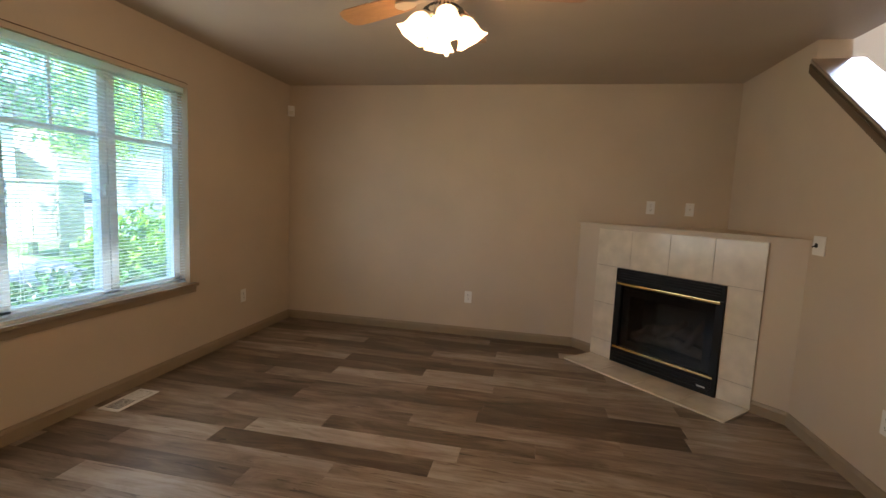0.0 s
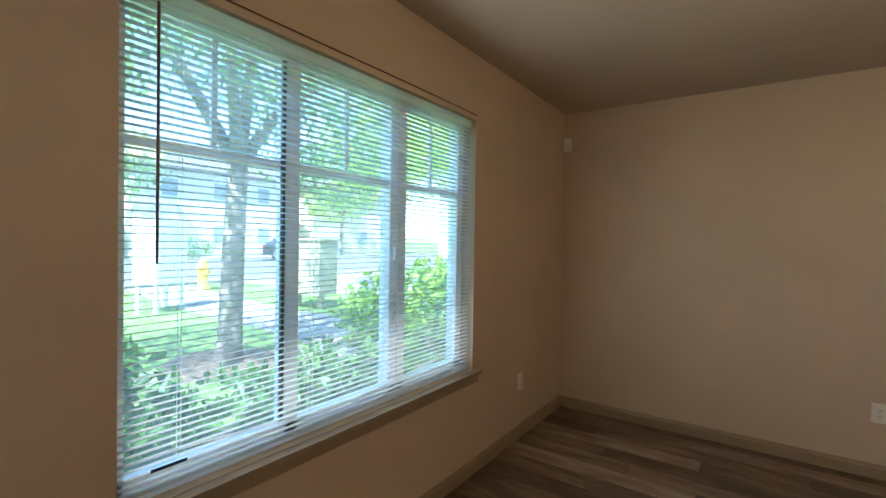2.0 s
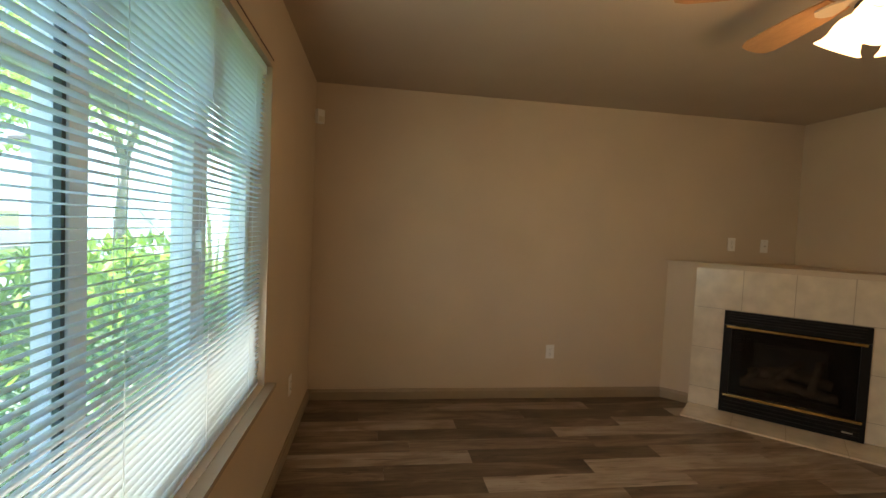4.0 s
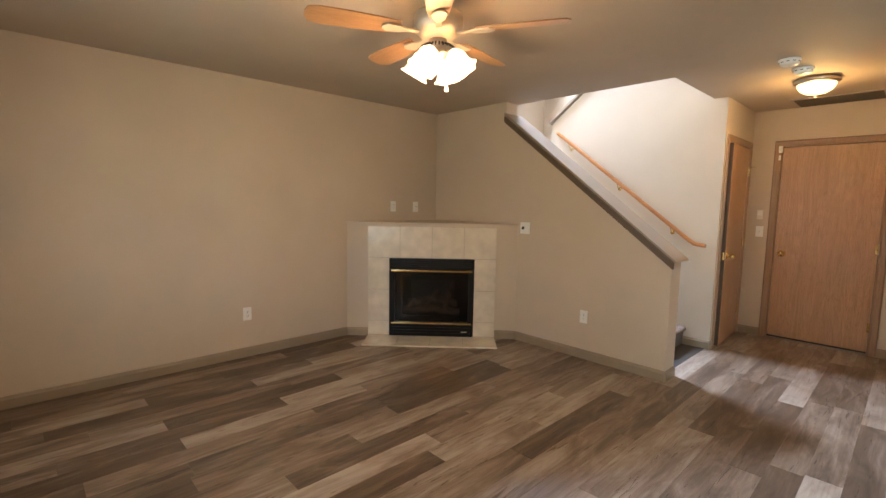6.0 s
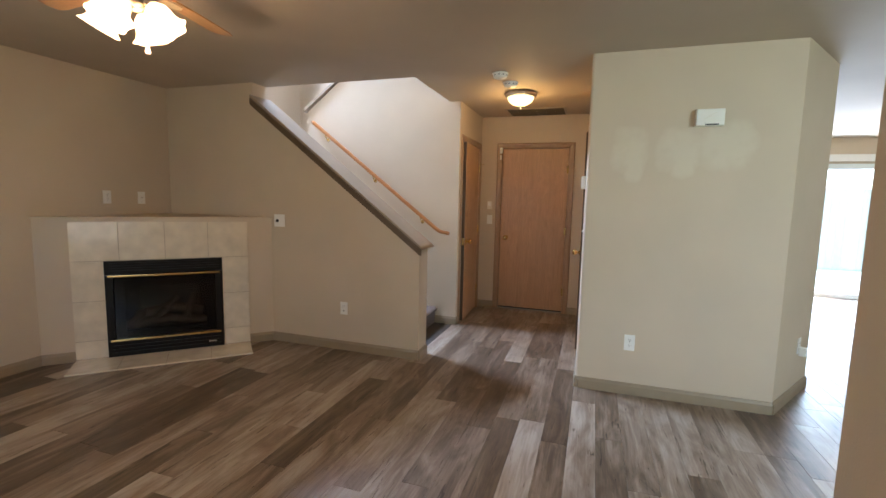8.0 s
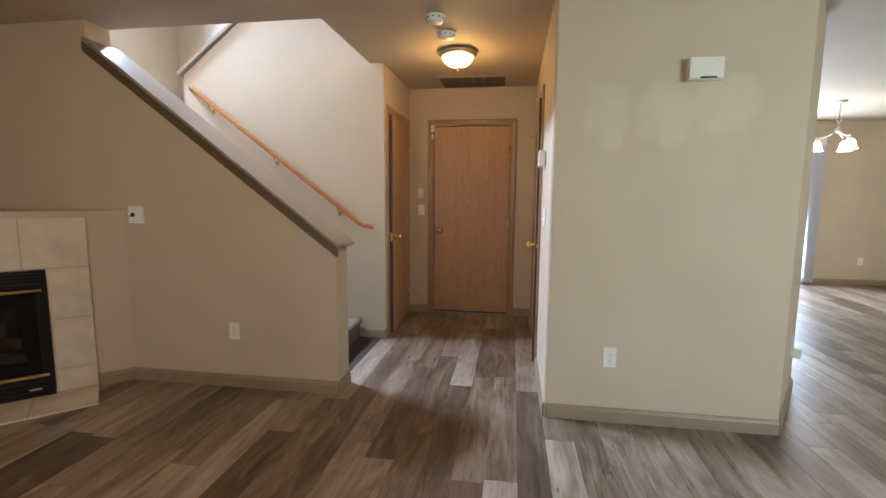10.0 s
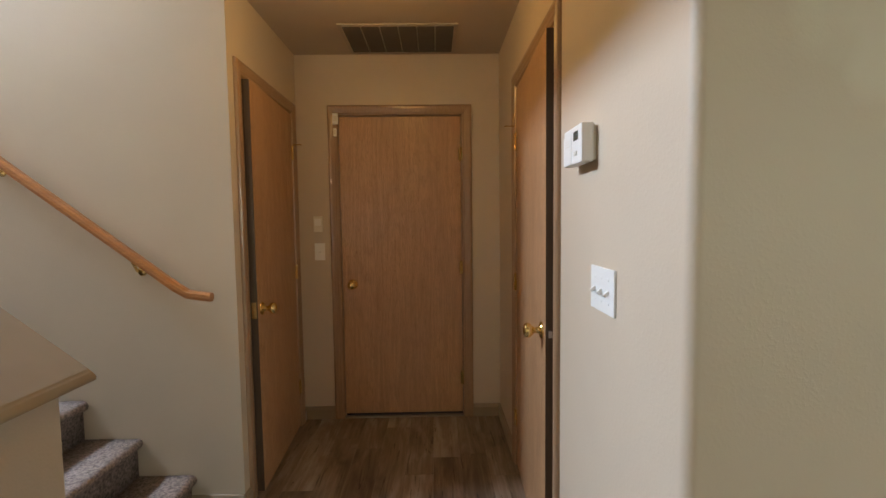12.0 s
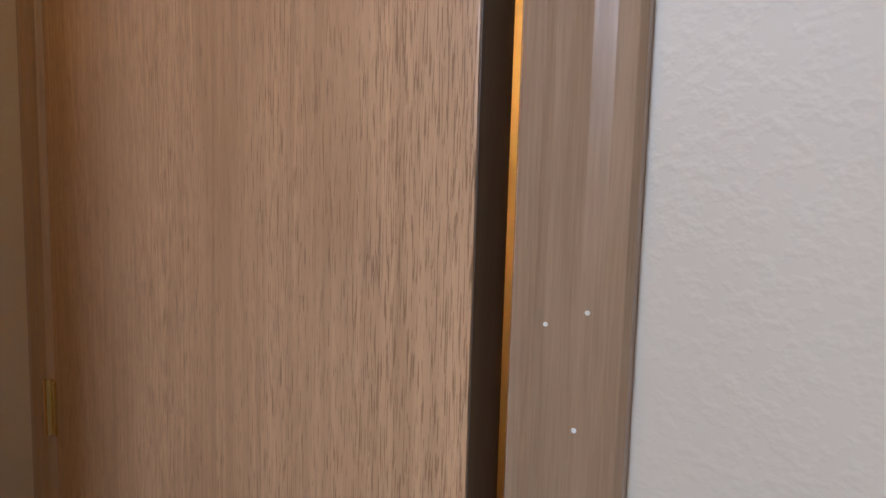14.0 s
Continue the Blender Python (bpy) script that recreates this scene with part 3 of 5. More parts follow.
for q in ((F0, F0 + 0.055, 0.145, 0.71), (F1 - 0.055, F1, 0.145, 0.71), (F0, F1, 0.012, 0.145), (F0, F1, 0.715, FT)):
    fbox("frame", BLACK, q[0], q[1], -0.01, 0.030, q[2], q[3], bevel=0.004)
for k in range(4):
    fbox("louvre", BLACK, F0 + 0.03, F1 - 0.03, 0.028, 0.040, 0.738 + k * 0.021, 0.748 + k * 0.021, bevel=0.003)
for k in range(3):
    fbox("louvre", BLACK, F0 + 0.03, F1 - 0.03, 0.028, 0.040, 0.035 + k * 0.03, 0.050 + k * 0.03, bevel=0.004)
for z in (0.700, 0.152):
    fbox("brass_strip", BRASS, F0 + 0.022, F1 - 0.022, 0.030, 0.043, z - 0.009, z + 0.009, bevel=0.003, label="polished brass trim strip")
fbox("badge", STEEL, F1 - 0.125, F1 - 0.065, 0.040, 0.043, 0.062, 0.072)
for q in ((F0 + 0.055, F1 - 0.055, -0.34, -0.32, 0.14, 0.72), (F0 + 0.05, F0 + 0.06, -0.33, -0.01, 0.14, 0.72), (F1 - 0.06, F1 - 0.05, -0.33, -0.01, 0.14, 0.72), (F0 + 0.055, F1 - 0.055, -0.33, -0.01, 0.135, 0.15), (F0 + 0.055, F1 - 0.055, -0.33, -0.01, 0.71, 0.72)):
    fbox("firebox_panel", BLACK, *q)
BRICKB = simple("fired_backing", (0.07, 0.065, 0.06), 0.8, vary=0.3, scale=20)
fbox("firebox_back", BRICKB, F0 + 0.2, F1 - 0.2, -0.318, -0.30, 0.16, 0.60)
gl = fbox("glass_panel", clear_glass("fire_glass", (0.55, 0.57, 0.58)), F0 + 0.055, F1 - 0.055, 0.004, 0.009, 0.165, 0.69)
gl.visible_shadow = False
for q in ((F0 + 0.055, F0 + 0.13, 0.165, 0.69), (F1 - 0.13, F1 - 0.055, 0.165, 0.69), (F0 + 0.13, F1 - 0.13, 0.60, 0.69), (F0 + 0.13, F1 - 0.13, 0.165, 0.22)):
    fbox("inner_frame", BLACK, q[0], q[1], -0.02, 0.002, q[2], q[3], bevel=0.004)
LOG = simple("ceramic_log", (0.16, 0.12, 0.085), 0.9, vary=0.6, scale=14, bump=0.9, bump_scale=45)
for pts, r in ((((0.55, -0.12, 0.24), (0.88, -0.14, 0.27), (1.18, -0.12, 0.24)), 0.045), (((0.62, -0.2, 0.30), (0.9, -0.22, 0.36), (1.15, -0.2, 0.31)), 0.05),
               (((0.78, -0.12, 0.27), (0.86, -0.17, 0.36), (0.95, -0.22, 0.45)), 0.032), (((1.02, -0.10, 0.27), (1.05, -0.17, 0.37), (1.08, -0.24, 0.47)), 0.03), (((0.58, -0.08, 0.25), (0.66, -0.14, 0.31), (0.70, -0.2, 0.35)), 0.028)):
    part("log", tube(pts, r, 9, [r * 0.9, r, r * 0.8]), LOG, fire, "charred ceramic log", smooth=True)

# tiles of the surround and of the hearth
surround = thing("fireplace_surround", 0, 0, 0, "cream ceramic tile surround around the fireplace", "tile surround")
surround.matrix_world = FM
U0, U1 = 0.222, 1.546
bm = bmesh.new()
for q in ((U0 + .003, F0, 0.012, 1.15), (F1, U1 - .003, 0.012, 1.15), (F0, F1, FT, 1.15)):
    add_box(bm, q[0], q[1], 0.0, 0.010, q[2], q[3])
part("grout", bm, GROUT, surround)
step = (U1 - U0) / 4
cells = [(U0 + k * step, U0 + (k + 1) * step, FT + 0.004, 1.155) for k in range(4)]
for ua, ub in ((U0, F0), (F1, U1)):
    cells += [(ua, ub, 0.014, 0.165), (ua, ub, 0.165, 0.497), (ua, ub, 0.497, FT + 0.004)]
for ua, ub, za, zb2 in cells:
    part("tile", boxm(ua + 0.002, ub - 0.002, 0.002, 0.0135, za + 0.002, zb2 - 0.002, bevel=0.0015), TILE, surround)
hearth = thing("hearth", 0, 0, 0, "cream ceramic tile hearth on the floor before the fireplace", "hearth")
hearth.matrix_world = FM
part("grout", boxm(U0 + .002, U1 - .002, 0.0, 0.352, -0.002, 0.008), GROUT, hearth)
for k in range(4):
    part("tile", boxm(U0 + k * step + 0.002, U0 + (k + 1) * step - 0.002, 0.002, 0.354, 0.0, 0.0125, bevel=0.0015), TILE, hearth)


# ---- small wall fittings ----
EASTWARD, WESTWARD, NORTHWARD, SOUTHWARD = -90, 90, 0, 180  # way out of the wall


def outlet(x, y, z, rz, label="white duplex outlet in the tan wall"):
    o = thing("outlet", x, y, z, label, "outlet", "wall outlets", rz)
    part("cover_plate", boxm(-0.036, 0.036, 0, 0.006, -0.058, 0.058, bevel=0.002), WHITE, o)
    for dz in (-0.020, 0.020):
        r = part("receptacle", boxm(-0.017, 0.017, 0.005, 0.008, dz - 0.014, dz + 0.014, bevel=0.001), WHITE, o)
        for dx in (-0.007, 0.006):
            part("slot", boxm(dx - 0.0012, dx + 0.0012, 0.0075, 0.0086, dz - 0.002, dz + 0.007), DARKSLOT, r)
        part("ground_hole", boxm(-0.0022, 0.0022, 0.0075, 0.0086, dz - 0.010, dz - 0.005), DARKSLOT, r)
    part("screw", lathe([(0.0, 0.0), (0.003, 0.0), (0.003, 0.0012), (0, 0.0012)], 8, pose(0, 0.006, 0, -90)), STEEL, o)
    return o


outlet(-0.785, N, 0.390, SOUTHWARD)
outlet(STX, 2.76, 0.390, WESTWARD)
outlet(PILX, 0.347, 0.389, WESTWARD)
outlet(W, 4.004, 0.392, EASTWARD)
outlet(0.833, N, 1.353, SOUTHWARD, "white duplex outlet high on the wall above the fireplace ledge")
outlet(DX, -4.27, 0.36, WESTWARD)
ANG = math.degrees(math.atan2(-0.435, 0.685))
ax, ay = PILX + 0.64 * 0.685, -0.565 - 0.64 * 0.435
plug = outlet(ax, ay, 0.38, ANG + 180, "white duplex outlet with a plug-in freshener below its centre")
fresh = thing("air_freshener", ax, ay, 0.36, "white plug-in air freshener on the outlet", "air freshener", "", ANG + 180)
part("body", boxm(-0.026, 0.026, 0.009, 0.052, -0.05, 0.012, bevel=0.010), WHITE, fresh)
part("vent", boxm(-0.012, 0.012, 0.050, 0.054, -0.02, -0.005, bevel=0.001), IVORY, fresh)


def blank_plate(name, x, y, z, rz, label, hole=True):
    o = thing(name, x, y, z, label, "wall plate", "", rz)
    part("cover_plate", boxm(-0.036, 0.036, 0, 0.006, -0.058, 0.058, bevel=0.002), WHITE, o)
    if hole:
        part("coax_jack", lathe([(0, 0), (0.006, 0), (0.006, 0.012), (0.003, 0.012), (0, 0.012)], 10, pose(0, 0.006, 0, -90)), STEEL, o)
    for dz in (-0.042, 0.042):
        part("screw", lathe([(0, 0), (0.003, 0), (0.003, 0.0012), (0, 0.0012)], 8, pose(0, 0.006, dz, -90)), STEEL, o)
    return o


blank_plate("coax_plate", 1.159, N, 1.349, SOUTHWARD, "white coaxial wall plate above the fireplace ledge")
cab = thing("cable_plate", STX, 3.447, 1.165, "white square wall plate with a dark cable hole", "wall plate", "", WESTWARD)
part("cover_plate", boxm(-0.058, 0.058, 0, 0.006, -0.058, 0.058, bevel=0.002), WHITE, cab)
part("cable_hole", lathe([(0, 0), (0.015, 0), (0.015, 0.002), (0, 0.0025)], 14, pose(0.022, 0.006, 0, -90)), DARKSLOT, cab)
part("cable_stub", tube([(0.022, 0.006, 0), (0.025, 0.018, -0.006), (0.034, 0.022, -0.010)], 0.004, 8), BLACK, cab)

sens = thing("motion_sensor", -2.712, 4.750, 2.178, "small white motion sensor high in the corner", "sensor", "", 225)
part("body", boxm(-0.032, 0.032, -0.022, 0.018, -0.052, 0.052, bevel=0.008), WHITE, sens)
part("lens", boxm(-0.022, 0.022, 0.016, 0.022, -0.040, -0.002, bevel=0.005), IVORY, sens)

vent = thing("floor_vent", -2.60, 2.668, 0.0, "white metal floor register with dark slots", "floor vent")
part("flange", boxm(-0.073, 0.073, -0.152, 0.152, 0.0, 0.005, bevel=0.002), WHITE, vent)
part("well", boxm(-0.048, 0.048, -0.125, 0.125, 0.004, 0.0056), DARKSLOT, vent)
for k in range(9):
    for s in (0, 1):
        y = -0.118 + s * 0.124 + k * 0.0128
        part("slat", boxm(-0.046, 0.046, y, y + (0.0095 if s else 0.004), 0.0052, 0.0072), WHITE, vent)
part("damper_lever", boxm(-0.003, 0.003, 0.10, 0.118, 0.006, 0.016, bevel=0.001), WHITE, vent)
part("divider", boxm(-0.048, 0.048, -0.005, 0.005, 0.0052, 0.0074), WHITE, vent)

# door chime on the block wall
ch = thing("door_chime", PILX, -0.045, 1.970, "white plastic door chime box on the wall", "door chime", "", WESTWARD)
part("back_box", boxm(-0.086, 0.086, 0, 0.040, -0.055, 0.055, bevel=0.003), IVORY, ch)
part("cover", boxm(-0.082, 0.082, 0.038, 0.056, -0.051, 0.053, bevel=0.006), WHITE, ch)
part("inset", boxm(-0.066, 0.072, 0.054, 0.0575, -0.036, 0.045, bevel=0.002), WHITE, ch)
part("grille", boxm(-0.05, 0.03, 0.054, 0.0575, -0.052, -0.043), DARKSLOT, ch)
for dx, dz in ((-0.012, 0.018), (0.02, -0.004)):
    part("score_mark", boxm(-0.022, 0.022, 0.0573, 0.058, -0.0008, 0.0008, m=pose(dx, 0, dz, 0, 25, 0)), IVORY, ch)

# ---- ceiling fan ----
FX, FY = -0.65, 2.47
fan = thing("ceiling_fan", FX, FY, H, "brushed nickel ceiling fan with oak blades and lit glass shades", "ceiling fan")
part("canopy", lathe([(0, 0), (0.075, 0), (0.072, -0.02), (0.045, -0.05), (0.02, -0.055), (0, -0.055)], 28), STEEL, fan, smooth=True)
part("downrod", lathe([(0, -0.05), (0.013, -0.05), (0.013, -0.09), (0, -0.09)], 12), STEEL, fan)
SATIN = simple("satin_nickel_housing", (0.60, 0.53, 0.45), 0.48, 0.75, 0.05, 20)
part("motor_housing", lathe([(0, -0.075), (0.06, -0.078), (0.115, -0.095), (0.125, -0.115), (0.125, -0.165), (0.115, -0.18), (0.085, -0.205), (0.05, -0.215), (0, -0.215)], 32), SATIN, fan, smooth=True)
for k in range(28):
    a = k * math.tau / 28
    part("cooling_slot", boxm(0.088, 0.116, -0.003, 0.003, -0.004, 0.004, m=pose(0, 0, -0.192, 0, 0, math.degrees(a)) @ pose(0, 0, 0, 0, 38, 0)), DARKSLOT, fan)
part("light_neck", lathe([(0, -0.21), (0.045, -0.212), (0.042, -0.255), (0.048, -0.262), (0.048, -0.285), (0.03, -0.30), (0.012, -0.305), (0, -0.305)], 24), STEEL, fan, smooth=True)
BLADE = wood("fan_blade_oak", (0.34, 0.17, 0.07), (0.48, 0.27, 0.12), (1.5, 12, 12), 0.35, coat=0.3)
BRACKET = simple("cream_blade_bracket", (0.62, 0.55, 0.44), 0.35, 0.4, 0.05)


def blade_outline():
    pts = [(0.20, -0.045), (0.30, -0.058), (0.45, -0.066), (0.585, -0.068), (0.63, -0.055), (0.645, -0.02), (0.645, 0.02), (0.63, 0.055), (0.585, 0.068), (0.45, 0.066), (0.30, 0.058), (0.20, 0.045)]
    return pts


for k in range(5):
    a = 12 + 72 * k
    bl = part("blade", prism(blade_outline(), "z", -0.003, 0.003), BLADE, fan, "oak veneer fan blade")
    bl.matrix_local = pose(0, 0, -0.178, 0, 0, a) @ pose(0, 0, 0, 12, 0, 0)
    br = bmesh.new()
    for q in ([(0.07, -0.018), (0.16, -0.011), (0.20, -0.030), (0.26, -0.036), (0.285, -0.012), (0.285, 0.012), (0.26, 0.036), (0.20, 0.030), (0.16, 0.011), (0.07, 0.018)],):
        tmp = prism(q, "z", -0.012, -0.004)
        bme = bpy.data.meshes.new("tmp")
        tmp.to_mesh(bme)
        tmp.free()
        br.from_mesh(bme)
        bpy.data.meshes.remove(bme)
    bk = part("blade_bracket", br, BRACKET, fan)
    bk.matrix_local = pose(0, 0, -0.180, 0, 0, a) @ pose(0, 0, 0, 6, 0, 0)
SHADE = glow("lit_frosted_glass", (1.0, 0.80, 0.50), 0.26)


def bell(scale=1.0, wave=0.10):
    """A tulip glass shade that opens downwards with a scalloped rim."""
    bm, seg = bmesh.new(), 28
    prof = [(0.020, 0.0), (0.030, -0.008), (0.046, -0.028), (0.053, -0.055), (0.055, -0.08), (0.063, -0.10), (0.076, -0.115)]
    rings = []
    for i, (r, z) in enumerate(prof):
        w = wave * (i / (len(prof) - 1)) ** 3
        rings.append([bm.verts.new((r * scale * (1 + w * math.cos(6 * k * math.tau / seg)) * math.cos(k * math.tau / seg), r * scale * (1 + w * math.cos(6 * k * math.tau / seg)) * math.sin(k * math.tau / seg), z * scale + 0.004 * w * math.cos(6 * k * math.tau / seg))) for k in range(seg)])
    for a, b in zip(rings, rings[1:]):
        for k in range(seg):
            bm.faces.new((a[k], a[(k + 1) % seg], b[(k + 1) % seg], b[k]))
    bmesh.ops.solidify(bm, geom=list(bm.faces), thickness=0.003)
    return bm


for k in range(4):
    a = 20 + 90 * k
    base = pose(0, 0, -0.275, 0, 0, a)
    arm = part("lamp_arm", tube([(0.03, 0, -0.005), (0.06, 0, 0.002), (0.082, 0, -0.012)], 0.009, 10), STEEL, fan, smooth=True)
    arm.matrix_local = base
    sh = part("shade", bell(), SHADE, fan, "lit frosted tulip glass shade", smooth=True)
    sh.matrix_local = base @ pose(0.078, 0, -0.006, 0, -32, 0)
    part("holder", lathe([(0, 0.012), (0.020, 0.010), (0.026, -0.004), (0.022, -0.010), (0, -0.010)], 16), STEEL, sh, smooth=True)
    bulb = Matrix.Translation((FX, FY, H)) @ base @ Vector((0.135, 0, -0.155))
    lamp("fan_bulb", "POINT", 1.12, (1.0, 0.66, 0.36), Matrix.Translation(bulb), 0.07)
part("pull_chain", tube([(0.03, -0.035, -0.30), (0.031, -0.036, -0.38), (0.03, -0.036, -0.44)], 0.0022, 6), STEEL, fan)
part("chain_fob", lathe([(0, 0.0), (0.006, -0.004), (0.008, -0.014), (0.011, -0.024), (0.009, -0.033), (0, -0.036)], 12, pose(0.03, -0.036, -0.435)), IVORY, fan, smooth=True)


# ---- stair ----
CARPET = simple("grey_brown_carpet", (0.26, 0.205, 0.18), 0.95, vary=0.55, scale=90, bump=1.0, bump_scale=160)
CAPM = simple("cap_paint", (0.33, 0.265, 0.195), 0.3, vary=0.05, bump=0.05, bump_scale=40)
# dark brown here holds the shade beneath the cap's overhang
CAPSHADE = simple("shaded_moulding", (0.115, 0.080, 0.048), 0.4, vary=0.08, bump=0.05, bump_scale=40)
stair = thing("staircase", 0, 0, 0, "carpeted stair in mottled grey-brown pile rising behind the half wall", "stair")
RISE, RUN, SY = 0.182, 0.238, 2.30


def tread(y, z, x0, x1, run, sgn=1):
    """A carpeted step with a rolled nose; the riser below it goes to the step before."""
    prof = [(0.0, -RISE), (0.0, -0.045), (-0.020, -0.040), (-0.028, -0.022), (-0.022, -0.006), (-0.006, 0.0), (run + 0.002, 0.0), (run + 0.002, -RISE)]
    bm = prism([(y + sgn * a, z + b) for a, b in prof], "x", x0, x1)
    es = [e for e in bm.edges if abs(e.verts[0].co.x - e.verts[1].co.x) > 0.5]
    bmesh.ops.subdivide_edges(bm, edges=es, cuts=18)
    for v in bm.verts:
        if v.co.z > z - RISE + 0.01:
            k = noise.noise(v.co * 35) * 0.004
            v.co.z += k
            v.co.y += noise.noise(v.co * 28 + Vector((9, 0, 0))) * 0.004
    return bm


for k in range(8):
    part("step", tread(SY + k * RUN, (k + 1) * RISE, STX2 + 0.003, FARX - 0.003, RUN), CARPET, stair, smooth=True)
LY = SY + 8 * RUN - 0.25
part("landing", boxm(STX2 + 0.003, HE - 0.003, LY + 0.02, N - 0.003, 8 * RISE + 0.006 - 0.15, 9 * RISE), CARPET, stair)
for k in range(6):
    part("step", tread(3.92 - k * RUN, 9 * RISE + (k + 1) * RISE, FARX + 0.125, HE - 0.003, RUN, -1), CARPET, stair, smooth=True)


def raking(name, pts, x0, x1, mat, label):
    bm = prism(pts, "x", x0, x1)
    es = [e for e in bm.edges]
    bmesh.ops.bevel(bm, geom=es, offset=0.006, segments=2, affect="EDGES")
    return tagged(obj(name, bm, mat), label, kind="structure")


# cap of the half wall; its lower room-side moulding is coloured as overhang shade
c0, c1 = (2.005, 0.968), (3.745, 0.968 + 1.74 * SLOPE)
raking("stair_cap", [c0, (c1[0], c1[1]), (c1[0], c1[1] + 0.034), (c0[0] + 0.008, c0[1] + 0.026), (c0[0] - 0.012, c0[1] + 0.004)], STX - 0.026, STX2 + 0.085, CAPM, "taupe painted wooden cap on the raking half wall")
raking("trim_stair_cap", [(2.012, 0.914), (3.740, 0.914 + 1.728 * SLOPE), (3.740, 0.978 + 1.728 * SLOPE), (2.012, 0.978)], STX - 0.034, STX + 0.001, CAPSHADE, "moulding along the raking cap, coloured dark as the shade below it")
raking("upper_cap", [(4.01, 2.39), (4.01, 2.43), (HN - 0.3, 2.43 + (4.01 - HN + 0.3) * 0.74), (HN - 0.3, 2.39 + (4.01 - HN + 0.3) * 0.74)], FARX - 0.03, FARX + 0.15, CAPM, "taupe painted cap of the upper flight's half wall")

rail = thing("handrail", 0, 0, 0, "oak handrail on brass brackets along the stair wall", "handrail")
RX = FARX - 0.065
r0, r1 = Vector((RX, 2.285, 1.072)), Vector((RX, 3.84, 2.260))
bar = bmesh.new()
prof = [(-0.014, -0.018), (0.014, -0.018), (0.021, -0.004), (0.020, 0.009), (0.011, 0.019), (-0.011, 0.019), (-0.020, 0.009), (-0.021, -0.004)]
way = (r1 - r0).normalized()
upv = Vector((1, 0, 0)).cross(way)
stations = [(Vector((RX + 0.0, 2.135, 1.028)), Vector((0, 1, 0.05)).normalized()), (Vector((RX, 2.235, 1.042)), Vector((0, 1, 0.2)).normalized()), (r0, way), (r1, way), (r1 + Vector((0.03, 0.03, 0.012)), Vector((0.7, 0.6, 0.4)).normalized()), (r1 + Vector((0.062, 0.04, 0.012)), Vector((1, 0.05, 0)).normalized())]
rings = []
for p, d in stations:
    side = d.cross(Vector((0, 0, 1))).normalized()
    up = side.cross(d)
    rings.append([bar.verts.new(p + side * a + up * b) for a, b in prof])
for a, b in zip(rings, rings[1:]):
    for i in range(8):
        bar.faces.new((a[i], a[(i + 1) % 8], b[(i + 1) % 8], b[i]))
bar.faces.new(rings[0])
bar.faces.new(rings[-1][::-1])
part("rail", bar, RAILWOOD, rail)
for f in (0.12, 0.50, 0.90):
    p = r0.lerp(r1, f)
    b = part("bracket", tube([(FARX - 0.003, p.y, p.z - 0.075), (FARX - 0.035, p.y, p.z - 0.07), (RX, p.y, p.z - 0.03), (RX, p.y, p.z - 0.018)], 0.006, 8), BRASS, rail, "brass rail bracket", smooth=True)
    part("rosette", lathe([(0, 0), (0.022, 0), (0.018, 0.006), (0, 0.008)], 14, pose(FARX, p.y, p.z - 0.075, 0, -90, 0)), BRASS, b, smooth=True)


# ---- doors ----
def add_knob(parent, x, y, z, out):
    """A round brass knob with its rose; out is +1 or -1 along local y."""
    m = pose(x, y, z, -90 * out, 0, 0)
    k = part("knob", lathe([(0, 0), (0.033, 0), (0.033, 0.004), (0.026, 0.009), (0.013, 0.014), (0.011, 0.030), (0.017, 0.036), (0.027, 0.046), (0.029, 0.056), (0.025, 0.066), (0.014, 0.072), (0, 0.073)], 28, m), BRASS, parent, "polished brass door knob", smooth=True)
    return k


def add_hinges(parent, x, y, zs, out):
    for z in zs:
        h = part("hinge", lathe([(0, -0.045), (0.0065, -0.045), (0.0065, 0.045), (0, 0.045)], 10, pose(x, y + out * 0.004, z)), BRASS, parent, "brass butt hinge")
        part("leaf", boxm(x - 0.018, x + 0.018, y - 0.001, y + out * 0.0025, z - 0.044, z + 0.044) if out > 0 else boxm(x - 0.018, x + 0.018, y + out * 0.0025, y + 0.001, z - 0.044, z + 0.044), BRASS, h)


